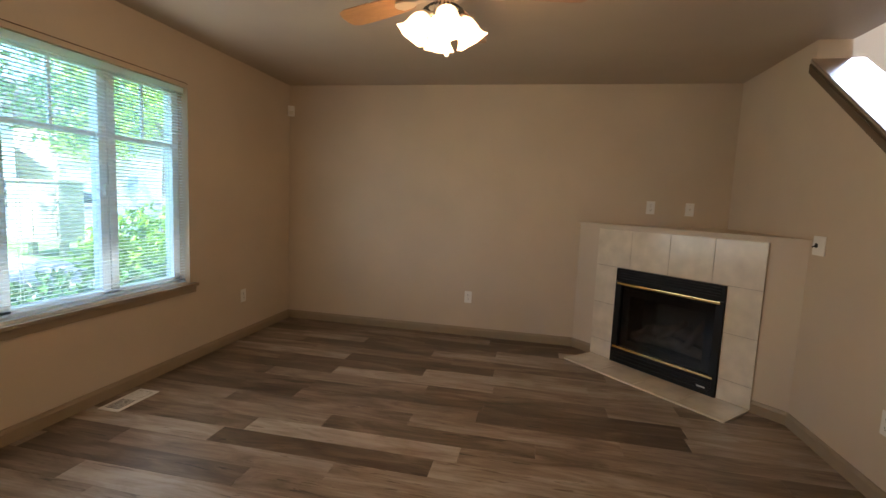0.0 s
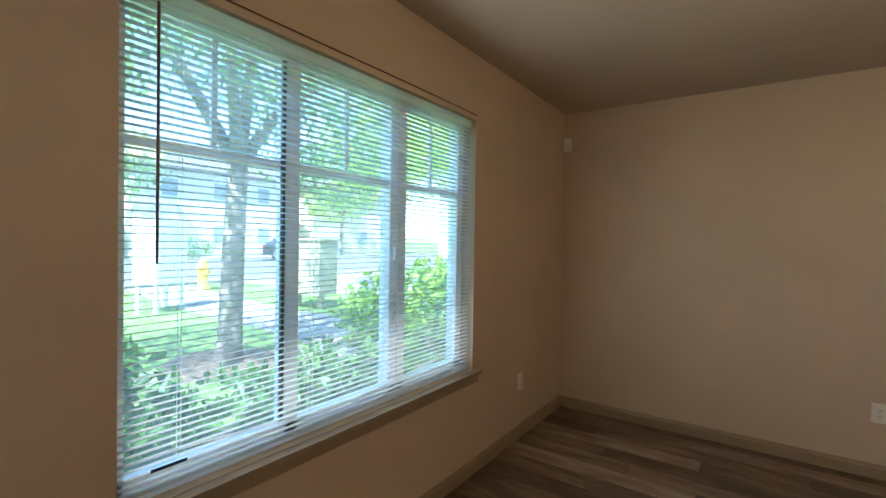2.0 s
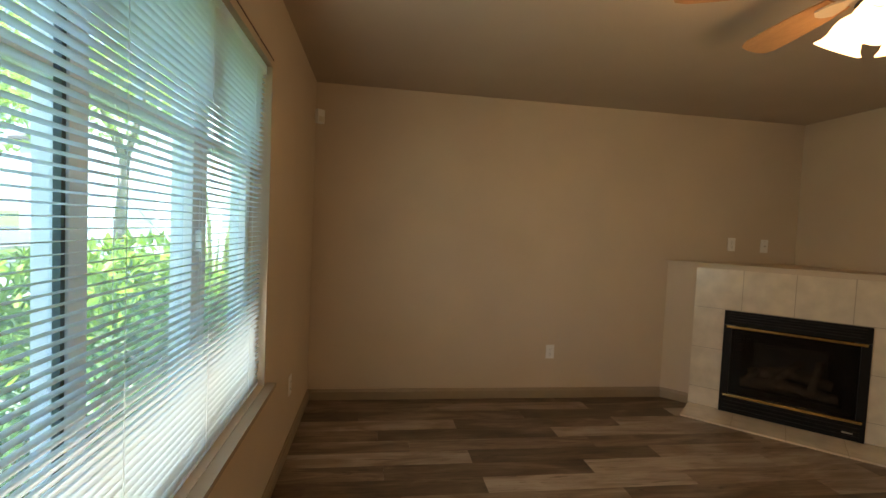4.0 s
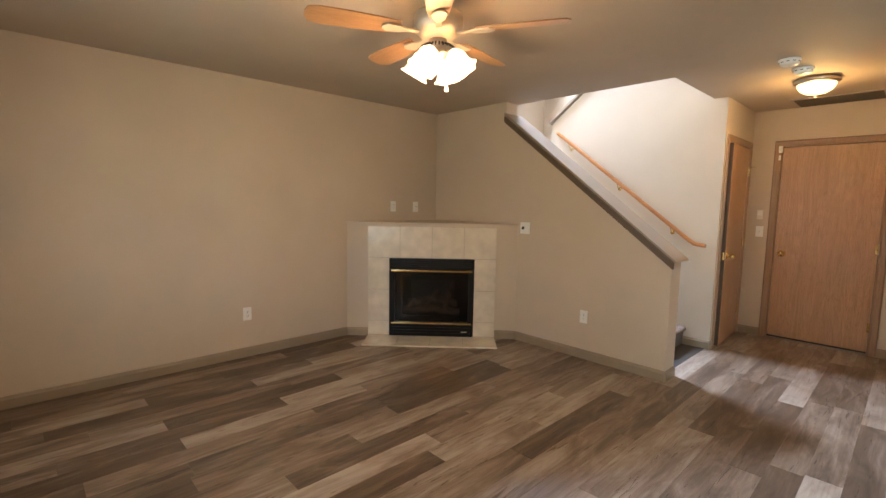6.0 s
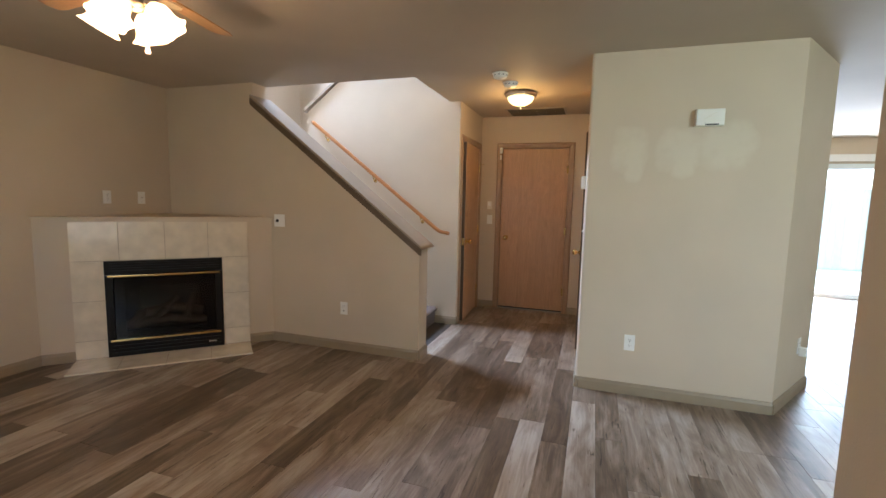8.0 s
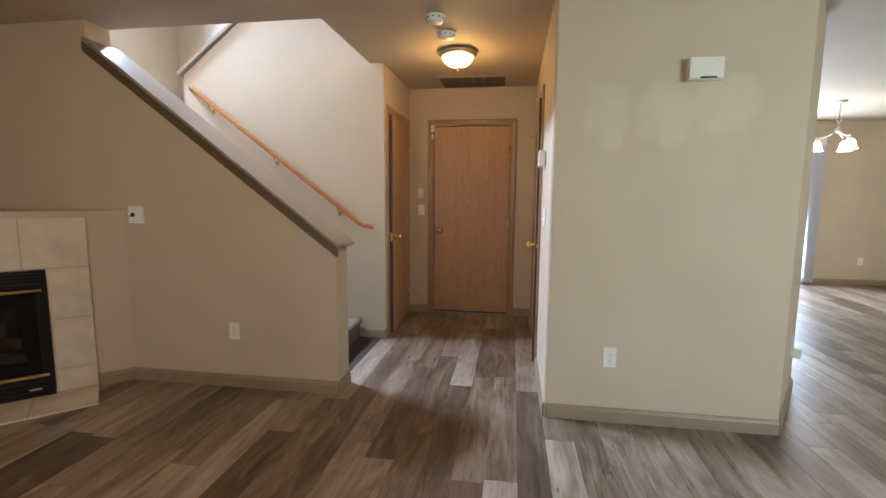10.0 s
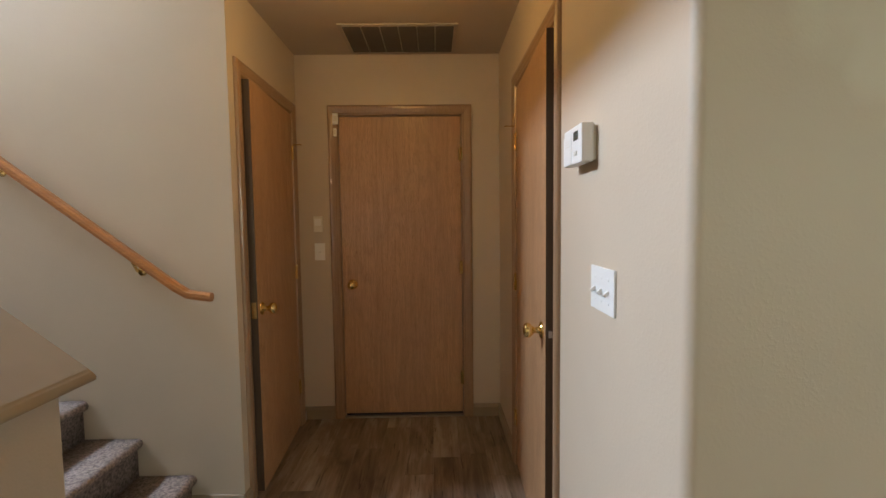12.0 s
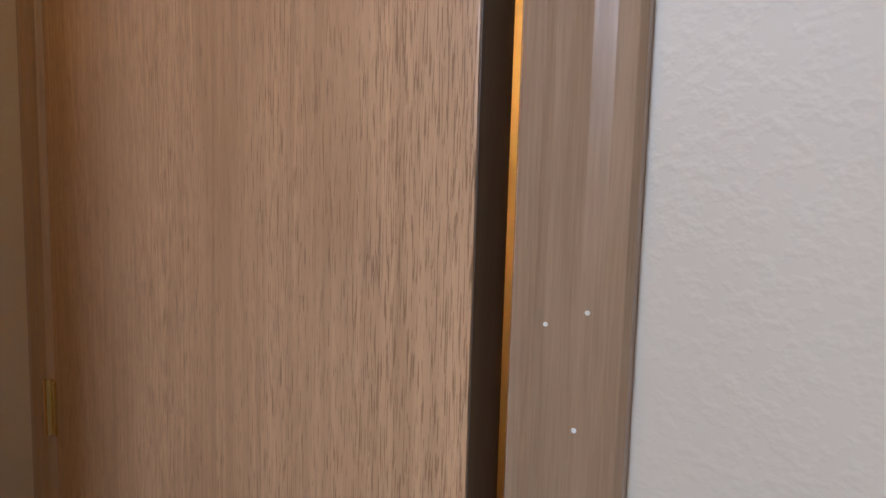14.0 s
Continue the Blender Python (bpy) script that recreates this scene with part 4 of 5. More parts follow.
def casing(name, w, h, depth, label):
    """Casing and jamb round an opening of w by h; local x across, y out of the wall, opening's middle at 0."""
    c = tagged(new(name), label, kind="structure")
    prof = [(0, 0), (0.005, 0.010), (0.013, 0.012), (0.018, 0.0095), (0.025, 0.013), (0.034, 0.0145), (0.045, 0.018), (0.056, 0.0185), (0.065, 0.015), (0.068, 0.010), (0.068, 0.0)]
    for s in (-1, 1):
        bm = bmesh.new()
        lo = [bm.verts.new((s * (w / 2 - 0.006 + a), b, 0)) for a, b in prof]
        hi = [bm.verts.new((s * (w / 2 - 0.006 + a), b, h - 0.006 + a)) for a, b in prof]
        for i in range(len(prof)):
            j = (i + 1) % len(prof)
            bm.faces.new((lo[i], lo[j], hi[j], hi[i]))
        bm.faces.new(lo)
        bm.faces.new(hi)
        part("side_casing", bm, CASING, c)
        part("jamb", boxm(min(s * w / 2, s * (w / 2 - 0.006)) - 0.001, max(s * w / 2, s * (w / 2 - 0.006)) + 0.001, -depth, -0.001, 0, h), CASING, c)
    bm = bmesh.new()
    lo = [bm.verts.new((-(w / 2 - 0.006 + a), b, h - 0.006 + a)) for a, b in prof]
    hi = [bm.verts.new(((w / 2 - 0.006 + a), b, h - 0.006 + a)) for a, b in prof]
    for i in range(len(prof)):
        j = (i + 1) % len(prof)
        bm.faces.new((lo[i], lo[j], hi[j], hi[i]))
    part("head_casing", bm, CASING, c)
    part("head_jamb", boxm(-w / 2, w / 2, -depth, -0.001, h - 0.006, h + 0.001), CASING, c)
    return c


def slab(name, w, h, parent):
    return part(name, boxm(-w / 2, w / 2, -0.035, 0.0, 0.012, h, bevel=0.0015), OAK, parent)


# end of the hall: closed door, hinged on the south side
cs = casing("door_frame_1", 0.825, 2.05, 0.12, "stained oak casing round the closed hall door")
cs.matrix_world = pose(HE, 1.3725, 0, 0, 0, WESTWARD)
d1 = thing("hall_door", HE, 1.3725, 0, "closed flush oak veneer door at the end of the hall", "door", "flush oak doors", WESTWARD)
part("leaf", boxm(-0.403, 0.403, -0.041, -0.006, 0.030, 2.040, bevel=0.0015), OAK, d1)
add_knob(d1, 0.335, -0.006, 0.925, 1)
add_hinges(d1, -0.406, -0.002, (0.27, 1.03, 1.79), 1)
part("threshold", boxm(-0.41, 0.41, -0.10, 0.012, 0.0, 0.012, bevel=0.003), simple("threshold_metal", (0.30, 0.26, 0.2), 0.4, 0.8), d1)
# dark strip added for the shade in the gap under the leaf
part("door_seal", boxm(-0.402, 0.402, -0.038, -0.016, 0.010, 0.034), DARKSLOT, d1)
wall("wall_garage", "x", HE + 0.16, HE + 0.2, 0.6, 2.1, -0.1, H)

# closet on the north side of the hall, pulled nearly shut
cs = casing("door_frame_2", 0.76, 2.045, 0.12, "stained oak casing round the closet door")
cs.matrix_world = pose(3.19, HN, 0, 0, 0, SOUTHWARD)
d2 = thing("closet_door", 3.565, HN - 0.002, 0, "flush oak closet door standing slightly ajar", "door", "flush oak doors", SOUTHWARD)
d2.matrix_world = pose(3.566, HN - 0.002, 0, 0, 0, SOUTHWARD) @ pose(0, 0, 0, 0, 0, 3.0)
lf = part("leaf", boxm(0.0, 0.742, -0.035, 0.0, 0.012, 2.03, bevel=0.0015), OAK, d2)
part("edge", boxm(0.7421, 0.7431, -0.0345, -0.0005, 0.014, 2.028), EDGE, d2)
add_knob(d2, 0.682, 0.0, 0.925, 1)
add_hinges(d2, -0.002, 0.002, (0.27, 1.03, 1.79), 1)
part("hinge_stop", tube([(0.004, 0.008, 1.84), (0.0, 0.05, 1.843), (-0.004, 0.062, 1.843)], 0.003, 8), BRASS, d2)
part("latch_plate", boxm(0.7428, 0.7442, -0.029, -0.006, 0.885, 0.965), BRASS, d2)

# small room on the south side of the hall, its door ajar towards the hall
cs = casing("door_frame_3", 0.788, 2.05, 0.12, "stained oak casing with nail holes round the ajar door")
cs.matrix_world = pose(2.650, HS, 0, 0, 0, NORTHWARD)
FILL = simple("nail_filler", (0.72, 0.68, 0.6), 0.7, vary=0.05)
for dx, dy, z in ((-0.437, 0.0196, 1.288), (-0.414, 0.0148, 1.278), (-0.433, 0.0195, 1.2275), (-0.432, 0.0195, 0.62), (-0.432, 0.0195, 1.83)):
    part("nail_hole", lathe([(0, 0), (0.0014, 0), (0.0012, 0.0006), (0, 0.0008)], 8, pose(dx, dy - 0.0012, z, -90)), FILL, cs, "pale filled nail hole")
d3 = thing("bathroom_door", 3.042, HS + 0.002, 0, "flush oak veneer door standing ajar with a dark edge", "door", "flush oak doors")
d3.matrix_world = pose(3.042, HS + 0.002, 0, 0, 0, 180) @ pose(0, 0, 0, 0, 0, -2.4)
part("leaf", boxm(0.005, 0.773, 0.0, 0.035, 0.012, 2.03, bevel=0.0012), OAK, d3)
# dark strip on the hinge edge paints the shade of the jamb gap
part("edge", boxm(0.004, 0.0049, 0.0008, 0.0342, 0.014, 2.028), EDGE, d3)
part("edge", boxm(0.7731, 0.7741, 0.0008, 0.0342, 0.014, 2.028), EDGE, d3, "dark door edge")
add_knob(d3, 0.710, 0.0, 0.930, -1)
add_hinges(d3, -0.002, -0.002, (0.27, 1.018, 1.76), -1)
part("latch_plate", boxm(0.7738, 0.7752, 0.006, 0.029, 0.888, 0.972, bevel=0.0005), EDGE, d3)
part("latch_bolt", boxm(0.774, 0.785, 0.011, 0.024, 0.918, 0.942, bevel=0.002), STEEL, d3)
part("hinge_stop", tube([(0.004, -0.008, 1.84), (0.0, -0.05, 1.843), (-0.004, -0.062, 1.843)], 0.003, 8), BRASS, d3)
for sx_ in (-1, 1):
    part("door_stop", boxm(min(sx_ * 0.388, sx_ * 0.376), max(sx_ * 0.388, sx_ * 0.376), -0.075, -0.042, 0.0, 2.04, bevel=0.002), CASING, cs)
part("strike_plate", boxm(-0.3875, -0.3845, -0.05, -0.008, 0.885, 0.975), BRASS, cs)
lamp("bathroom_bulb", "POINT", 5.0, (1.0, 0.55, 0.15), Matrix.Translation((2.9, -0.1, 2.1)), 0.06)
bf = thing("bathroom_lamp", 2.9, -0.1, H, "warm ceiling lamp inside the small room", "ceiling lamp")
part("globe", lathe([(0, -0.02), (0.10, -0.025), (0.11, -0.06), (0.07, -0.11), (0, -0.13)], 20), glow("warm_globe", (1.0, 0.6, 0.2), 0.6), bf, smooth=True)
part("base", lathe([(0, 0), (0.12, 0), (0.12, -0.025), (0, -0.025)], 20), STEEL, bf)

# ---- hall fittings ----
hl = thing("hall_lamp", 2.45, 1.38, H, "flush nickel ceiling lamp with a lit amber glass bowl", "ceiling lamp")
part("rim", lathe([(0, 0), (0.135, 0), (0.150, -0.010), (0.152, -0.030), (0.140, -0.042), (0.126, -0.045), (0, -0.03)], 36), STEEL, hl, smooth=True)
part("bowl", lathe([(0.128, -0.040), (0.124, -0.062), (0.105, -0.090), (0.070, -0.112), (0.030, -0.122), (0, -0.124)], 36), glow("lit_alabaster_glass", (1.0, 0.70, 0.27), 0.42), hl, "lit amber alabaster glass bowl", smooth=True)
part("finial", lathe([(0, -0.120), (0.010, -0.122), (0.012, -0.130), (0.006, -0.138), (0.009, -0.144), (0, -0.150)], 14), STEEL, hl, smooth=True)
lamp("hall_bulb", "POINT", 1.65, (1.0, 0.57, 0.17), Matrix.Translation((2.45, 1.38, 2.24)), 0.10)


def detector(x, y, label):
    d = thing("smoke_detector", x, y, H, label, "smoke detector", "hall ceiling detectors")
    part("base", lathe([(0, 0), (0.066, 0), (0.068, -0.006), (0.064, -0.012), (0, -0.012)], 30), WHITE, d, smooth=True)
    part("body", lathe([(0.060, -0.010), (0.058, -0.028), (0.050, -0.038), (0.022, -0.042), (0, -0.042)], 30), WHITE, d, smooth=True)
    for k in range(10):
        part("slot", boxm(0.056, 0.0605, -0.008, 0.008, -0.022, -0.017, m=pose(0, 0, 0, 0, 0, 36 * k)), DARKSLOT, d)
    part("test_button", lathe([(0, -0.041), (0.010, -0.041), (0.009, -0.045), (0, -0.045)], 14), IVORY, d)


detector(1.735, 1.44, "round white smoke detector on the hall ceiling")
detector(2.045, 1.41, "round white carbon monoxide detector near the hall lamp")

gr = thing("return_grille", 3.424, 1.34, H, "white ceiling return grille with dark openings", "air grille")
GRM = simple("aged_grille_paint", (0.42, 0.36, 0.28), 0.5)
for q in ((-0.215, 0.215, -0.335, -0.312), (-0.215, 0.215, 0.312, 0.335), (-0.215, -0.190, -0.312, 0.312), (0.190, 0.215, -0.312, 0.312)):
    part("frame", boxm(*q, -0.008, 0.0, bevel=0.002), GRM, gr)
part("backing", boxm(-0.19, 0.19, -0.312, 0.312, -0.003, -0.001), DARKSLOT, gr)
for k in range(5):
    y = -0.312 + (k + 1) * 0.624 / 6
    part("bar", boxm(-0.19, 0.19, y - 0.004, y + 0.004, -0.009, -0.003), GRM, gr)
LOUV = simple("grille_louvre", (0.10, 0.085, 0.065), 0.5)
for k in range(18):
    x = -0.18 + k * 0.0212
    part("slat", boxm(-0.008, 0.008, -0.312, 0.312, -0.0006, 0.0006, m=pose(x, 0, -0.0065, 0, 40, 0)), LOUV, gr)

th = thing("thermostat", 1.925, HS, 1.560, "white programmable thermostat with a small dark display", "thermostat", "", NORTHWARD)
part("base", boxm(-0.072, 0.080, 0, 0.012, -0.045, 0.047, bevel=0.003), IVORY, th)
part("cover", boxm(-0.082, 0.082, 0.010, 0.044, -0.052, 0.052, bevel=0.006), WHITE, th)
part("door_panel", boxm(0.006, 0.080, 0.0435, 0.0455, -0.050, 0.034, bevel=0.001), WHITE, th)
part("display", boxm(-0.052, -0.012, 0.0435, 0.0448, 0.012, 0.036), simple("lcd", (0.06, 0.07, 0.06), 0.15), th, "dark display")
for k in range(3):
    part("vent", boxm(0.016, 0.06, 0.0453, 0.0459, 0.018 - k * 0.008, 0.0195 - k * 0.008), IVORY, th)
part("button", boxm(-0.045, -0.020, 0.0435, 0.046, -0.030, -0.018, bevel=0.001), IVORY, th)


def switches(x, y, z, rz, gangs, label, name="light_switch"):
    w = 0.070 + 0.0463 * (gangs - 1)
    s = thing(name, x, y, z, label, "light switch", "wall switches", rz)
    part("cover_plate", boxm(-w / 2, w / 2, 0, 0.0065, -0.058, 0.058, bevel=0.003), WHITE, s)
    for g in range(gangs):
        dx = (g - (gangs - 1) / 2) * 0.0463
        t = part("toggle", boxm(-0.0042, 0.0042, 0.0, 0.017, -0.0042, 0.0042, m=pose(dx, 0.0055, 0.0015, -42, 0, 0), bevel=0.001), WHITE, s)
        # slot coloured dark to give the shadow around the lever
        part("toggle_slot", boxm(dx - 0.0058, dx + 0.0058, 0.0056, 0.0064, -0.0125, 0.0125), DARKSLOT, s)
        for dz in (-0.030, 0.030):
            part("screw", lathe([(0, 0), (0.0032, 0), (0.0028, 0.0012), (0, 0.0014)], 10, pose(dx, 0.0065, dz, -90)), WHITE, s)


switches(1.788, HS, 1.171, NORTHWARD, 3, "white three-gang toggle switch plate beside the ajar door")
switches(HE, 1.921, 1.150, WESTWARD, 1, "white single toggle switch beside the hall door")
kp = thing("alarm_keypad", HE, 1.925, 1.335, "ivory alarm control box above the switch", "keypad", "", WESTWARD)
part("body", boxm(-0.030, 0.030, 0, 0.022, -0.052, 0.052, bevel=0.006), IVORY, kp)
part("screen", boxm(-0.022, 0.022, 0.0215, 0.0235, -0.01, 0.036, bevel=0.001), WHITE, kp)
for nm, dy, z, hw, hh in (("door_sensor", 0.020, 2.022, 0.018, 0.035), ("sensor_magnet", 0.0, 1.935, 0.010, 0.026)):
    ds = thing(nm, HE - 0.016, 1.795 - dy * 0.2, z, "small white alarm contact at the top of the hall door", "door sensor", "", WESTWARD)
    part("body", boxm(-hw, hw, 0, 0.015, -hh, hh, bevel=0.003), WHITE, ds)
    part("tab", boxm(-hw * 0.6, hw * 0.6, 0.0145, 0.0165, -hh * 0.5, hh * 0.5, bevel=0.0008), IVORY, ds)

# ---- dining room ----
cd = thing("chandelier", 4.86, -2.84, H, "small nickel chandelier with lit bell glass shades", "chandelier")
part("canopy", lathe([(0, 0), (0.065, 0), (0.06, -0.012), (0.02, -0.028), (0, -0.03)], 20), STEEL, cd, smooth=True)
part("stem", tube([(0, 0, -0.02), (0, 0, -0.2), (0, 0, -0.34)], 0.007, 8), STEEL, cd)
part("scroll", tube([(0.0, 0.0, -0.12), (0.05, 0.01, -0.14), (0.04, 0.02, -0.19), (0.0, 0.0, -0.26), (-0.045, -0.01, -0.22), (-0.03, 0, -0.17)], 0.005, 8), STEEL, cd, smooth=True)
part("hub", lathe([(0, -0.30), (0.022, -0.31), (0.028, -0.33), (0.018, -0.36), (0, -0.375)], 16), STEEL, cd, smooth=True)
SH2 = glow("lit_bell_glass", (1.0, 0.88, 0.70), 1.0)
for k in range(3):
    b = pose(0, 0, 0, 0, 0, 65 + 120 * k)
    part("arm", tube([(0.015, 0, -0.34), (0.07, 0, -0.39), (0.14, 0, -0.42), (0.185, 0, -0.41), (0.19, 0, -0.44)], 0.006, 8), STEEL, cd, smooth=True).matrix_local = b
    s = part("shade", bell(1.0, 0.03), SH2, cd, "lit white bell glass shade", smooth=True)
    s.matrix_local = b @ pose(0.19, 0, -0.455)
    part("cup", lathe([(0, 0.02), (0.03, 0.018), (0.026, -0.004), (0, -0.008)], 16), STEEL, s, smooth=True)
lamp("chandelier_bulb", "POINT", 1.2, (1.0, 0.84, 0.66), Matrix.Translation((4.86, -2.84, 1.80)), 0.15)

sd = tagged(new("door_2"), "white vinyl sliding patio door, closed", kind="structure")
sx = DX + 0.06
for q in ((-3.50, -3.43, 0.0, 2.06), (-1.77, -1.70, 0.0, 2.06), (-3.43, -1.77, 0.0, 0.07), (-3.43, -1.77, 1.98, 2.06), (-2.66, -2.56, 0.07, 1.98)):
    part("door_frame", boxm(sx - 0.04, sx + 0.04, *q, bevel=0.004), VINYL, sd)
for ya, yb in ((-3.43, -2.66), (-2.56, -1.77)):
    g = part("pane", boxm(sx - 0.003, sx + 0.003, ya, yb, 0.07, 1.98), GLASS, sd)
    g.visible_shadow = False
part("pull_handle", tube([(sx - 0.05, -2.63, 0.92), (sx - 0.085, -2.63, 0.96), (sx - 0.085, -2.63, 1.10), (sx - 0.05, -2.63, 1.14)], 0.008, 8), WHITE, sd)
vb = thing("vertical_blind", DX - 0.06, -2.6, 2.10, "white vertical blind drawn open beside the sliding door", "blind")
part("headrail", boxm(-0.035, 0.035, -1.0, 1.0, -0.01, 0.09, bevel=0.004), WHITE, vb)
VBM = simple("vertical_vane", (0.72, 0.72, 0.78), 0.55, vary=0.03)
for k in range(12):
    part("vane", boxm(-0.044, 0.044, -0.0006, 0.0006, -2.07, -0.01, m=pose(0.0, -0.985 + k * 0.021, 0, 0, 0, 12 + 3 * math.sin(k * 2.1))), VBM, vb)


# ---- outside the front window ----
GZ = 0.06


def foliage(name, dark, light, through_light=0.45):
    m, t, b = nodes_of(name)
    n, l = t.nodes, t.links
    geo = n.new("ShaderNodeNewGeometry")
    ramp = n.new("ShaderNodeValToRGB")
    ramp.color_ramp.elements[0].color, ramp.color_ramp.elements[1].color = rgba(dark), rgba(light)
    l.new(geo.outputs["Random Per Island"], ramp.inputs["Fac"])
    l.new(ramp.outputs["Color"], b.inputs["Base Color"])
    b.inputs["Roughness"].default_value = 0.45
    tr, mx = n.new("ShaderNodeBsdfTranslucent"), n.new("ShaderNodeMixShader")
    l.new(ramp.outputs["Color"], tr.inputs["Color"])
    mx.inputs[0].default_value = through_light
    l.new(b.outputs[0], mx.inputs[1])
    l.new(tr.outputs[0], mx.inputs[2])
    l.new(mx.outputs[0], n["Material Output"].inputs["Surface"])
    return m


GRASS = simple("lawn_grass", (0.12, 0.20, 0.045), 0.9, vary=0.35, scale=3.0, bump=1.0, bump_scale=60)
CONC = simple("pale_concrete", (0.27, 0.26, 0.265), 0.85, vary=0.08, scale=2.5, bump=0.2)
ROAD = simple("street_asphalt", (0.12, 0.12, 0.125), 0.85, vary=0.12, scale=1.5, bump=0.3)
MULCH = simple("bark_mulch", (0.12, 0.08, 0.05), 0.95, vary=0.4, scale=25, bump=1.0, bump_scale=50)
BARK = simple("grey_bark", (0.24, 0.20, 0.17), 0.9, vary=0.35, scale=9, bump=1.0, bump_scale=30)
LEAF_T = foliage("tree_leaf", (0.14, 0.26, 0.10), (0.36, 0.54, 0.22), 0.65)
LEAF_Y = foliage("light_tree_leaf", (0.26, 0.40, 0.07), (0.50, 0.66, 0.14), 0.7)
LEAF_L = foliage("laurel_leaf", (0.10, 0.22, 0.02), (0.30, 0.46, 0.05), 0.3)
LEAF_H = foliage("hedge_leaf", (0.03, 0.085, 0.02), (0.09, 0.20, 0.04), 0.3)

hx0, hx1, hy0, hy1 = W - 0.16, DX + 0.14, DS - 0.12, N + 0.12
bm = bmesh.new()
xs, ys = (-400, hx0, hx1, 400), (-400, hy0, hy1, 400)
gv = [[bm.verts.new((x, y, GZ)) for y in ys] for x in xs]
for i in range(3):
    for k in range(3):
        if (i, k) != (1, 1):
            bm.faces.new((gv[i][k], gv[i + 1][k], gv[i + 1][k + 1], gv[i][k + 1]))
structure("ground", bm, GRASS)
structure("road", boxm(-27.4, -14.2, -80, 90, GZ - 0.05, GZ + 0.012), ROAD)
for x in (-14.2, -27.55):
    structure("kerb", boxm(x, x + 0.15, -80, 90, GZ - 0.05, GZ + 0.11, bevel=0.02), CONC)
structure("driveway", boxm(-14.1, -6.2, 8.6, 14.5, GZ - 0.05, GZ + 0.016), CONC)
walk_way = tagged(new("pavement"), "pale concrete garden path of square slabs", kind="structure")
path = [(-13.8, 6.3), (-12.5, 6.1), (-11.2, 5.9), (-9.9, 5.75), (-8.6, 5.65), (-7.3, 5.6), (-6.0, 5.45), (-4.9, 5.1), (-4.0, 5.0)]
for (xa, ya), (xb, yb) in zip(path, path[1:]):
    d = Vector((xb - xa, yb - ya)).normalized()
    s = Vector((-d.y, d.x)) * 0.68
    part("slab", prism([(xa + d.x * 0.006 - s.x, ya - s.y), (xb - d.x * 0.006 - s.x, yb - s.y), (xb - d.x * 0.006 + s.x, yb + s.y), (xa + d.x * 0.006 + s.x, ya + s.y)], "z", GZ - 0.03, GZ + 0.02), CONC, walk_way)
structure("mulch_bed", boxm(-4.3, hx0, -0.5, 7.5, GZ - 0.03, GZ + 0.014), MULCH)
structure("mulch_ring", lathe([(0, GZ + 0.03), (0.35, GZ + 0.025), (0.65, GZ + 0.004), (0.68, GZ - 0.02)], 20, pose(-5.88, 3.66, 0)), MULCH)


def add_leaves(bm, rng, centre, radii, count, size, flat=0.4, hollow=0.35):
    """Pointed leaves strewn through an ellipsoid, thinner towards its middle, with gaps."""
    c = Vector(centre)
    made = 0
    while made < count:
        p = Vector((rng.uniform(-1, 1), rng.uniform(-1, 1), rng.uniform(-1, 1)))
        if not hollow < p.length < 1 or noise.noise(p * 2.3 + c * 0.7) < -0.12:
            continue
        q = c + Vector((p.x * radii[0], p.y * radii[1], p.z * radii[2]))
        s = size * rng.uniform(0.6, 1.3)
        m = Matrix.Translation(q) @ Euler((rng.gauss(0, flat + 0.3), rng.gauss(0, flat + 0.3), rng.uniform(0, 6.28))).to_matrix().to_4x4()
        vs = [bm.verts.new(m @ Vector(v)) for v in ((-s, 0, 0), (-s * 0.2, -s * 0.42, s * 0.10), (s, 0, -s * 0.12), (-s * 0.2, s * 0.42, s * 0.10))]
        bm.faces.new(vs)
        made += 1


def tree(x, y, height, trunk_r, limbs, clumps, leaf, mat, label, seed, lean=(0.1, 0.0)):
    rng = random.Random(seed)
    t = thing("tree", x, y, GZ, label, "tree")
    fork = height * 0.38
    part("trunk", tube([(0, 0, -0.1), (lean[0] * 0.15, lean[1] * 0.15, 0.25), (lean[0] * 0.5, lean[1] * 0.5, fork * 0.55), (lean[0], lean[1], fork)], trunk_r, 14, [trunk_r * 1.35, trunk_r, trunk_r * 0.9, trunk_r * 0.78]), BARK, t, smooth=True)
    for (dx, dy, dz) in limbs:
        p0 = Vector((lean[0], lean[1], fork - 0.08))
        p3 = Vector((dx, dy, dz))
        mid = p0.lerp(p3, 0.45) + Vector((0, 0, 0.12))
        part("limb", tube([p0, mid, p3], trunk_r * 0.5, 9, [trunk_r * 0.62, trunk_r * 0.42, trunk_r * 0.12]), BARK, t, smooth=True)
        for k in range(3):
            a = p0.lerp(p3, 0.4 + 0.2 * k)
            b = a + Vector((rng.uniform(-0.7, 0.7), rng.uniform(-0.7, 0.7), rng.uniform(0.0, 0.6)))
            part("twig", tube([a, a.lerp(b, 0.5) + Vector((0, 0, 0.06)), b], 0.012, 5, [0.02, 0.013, 0.005]), BARK, t)
    bm = bmesh.new()
    for c, r, n in clumps:
        add_leaves(bm, rng, c, r, n, leaf)
    part("crown", bm, mat, t, "loose green leaves")
    return t


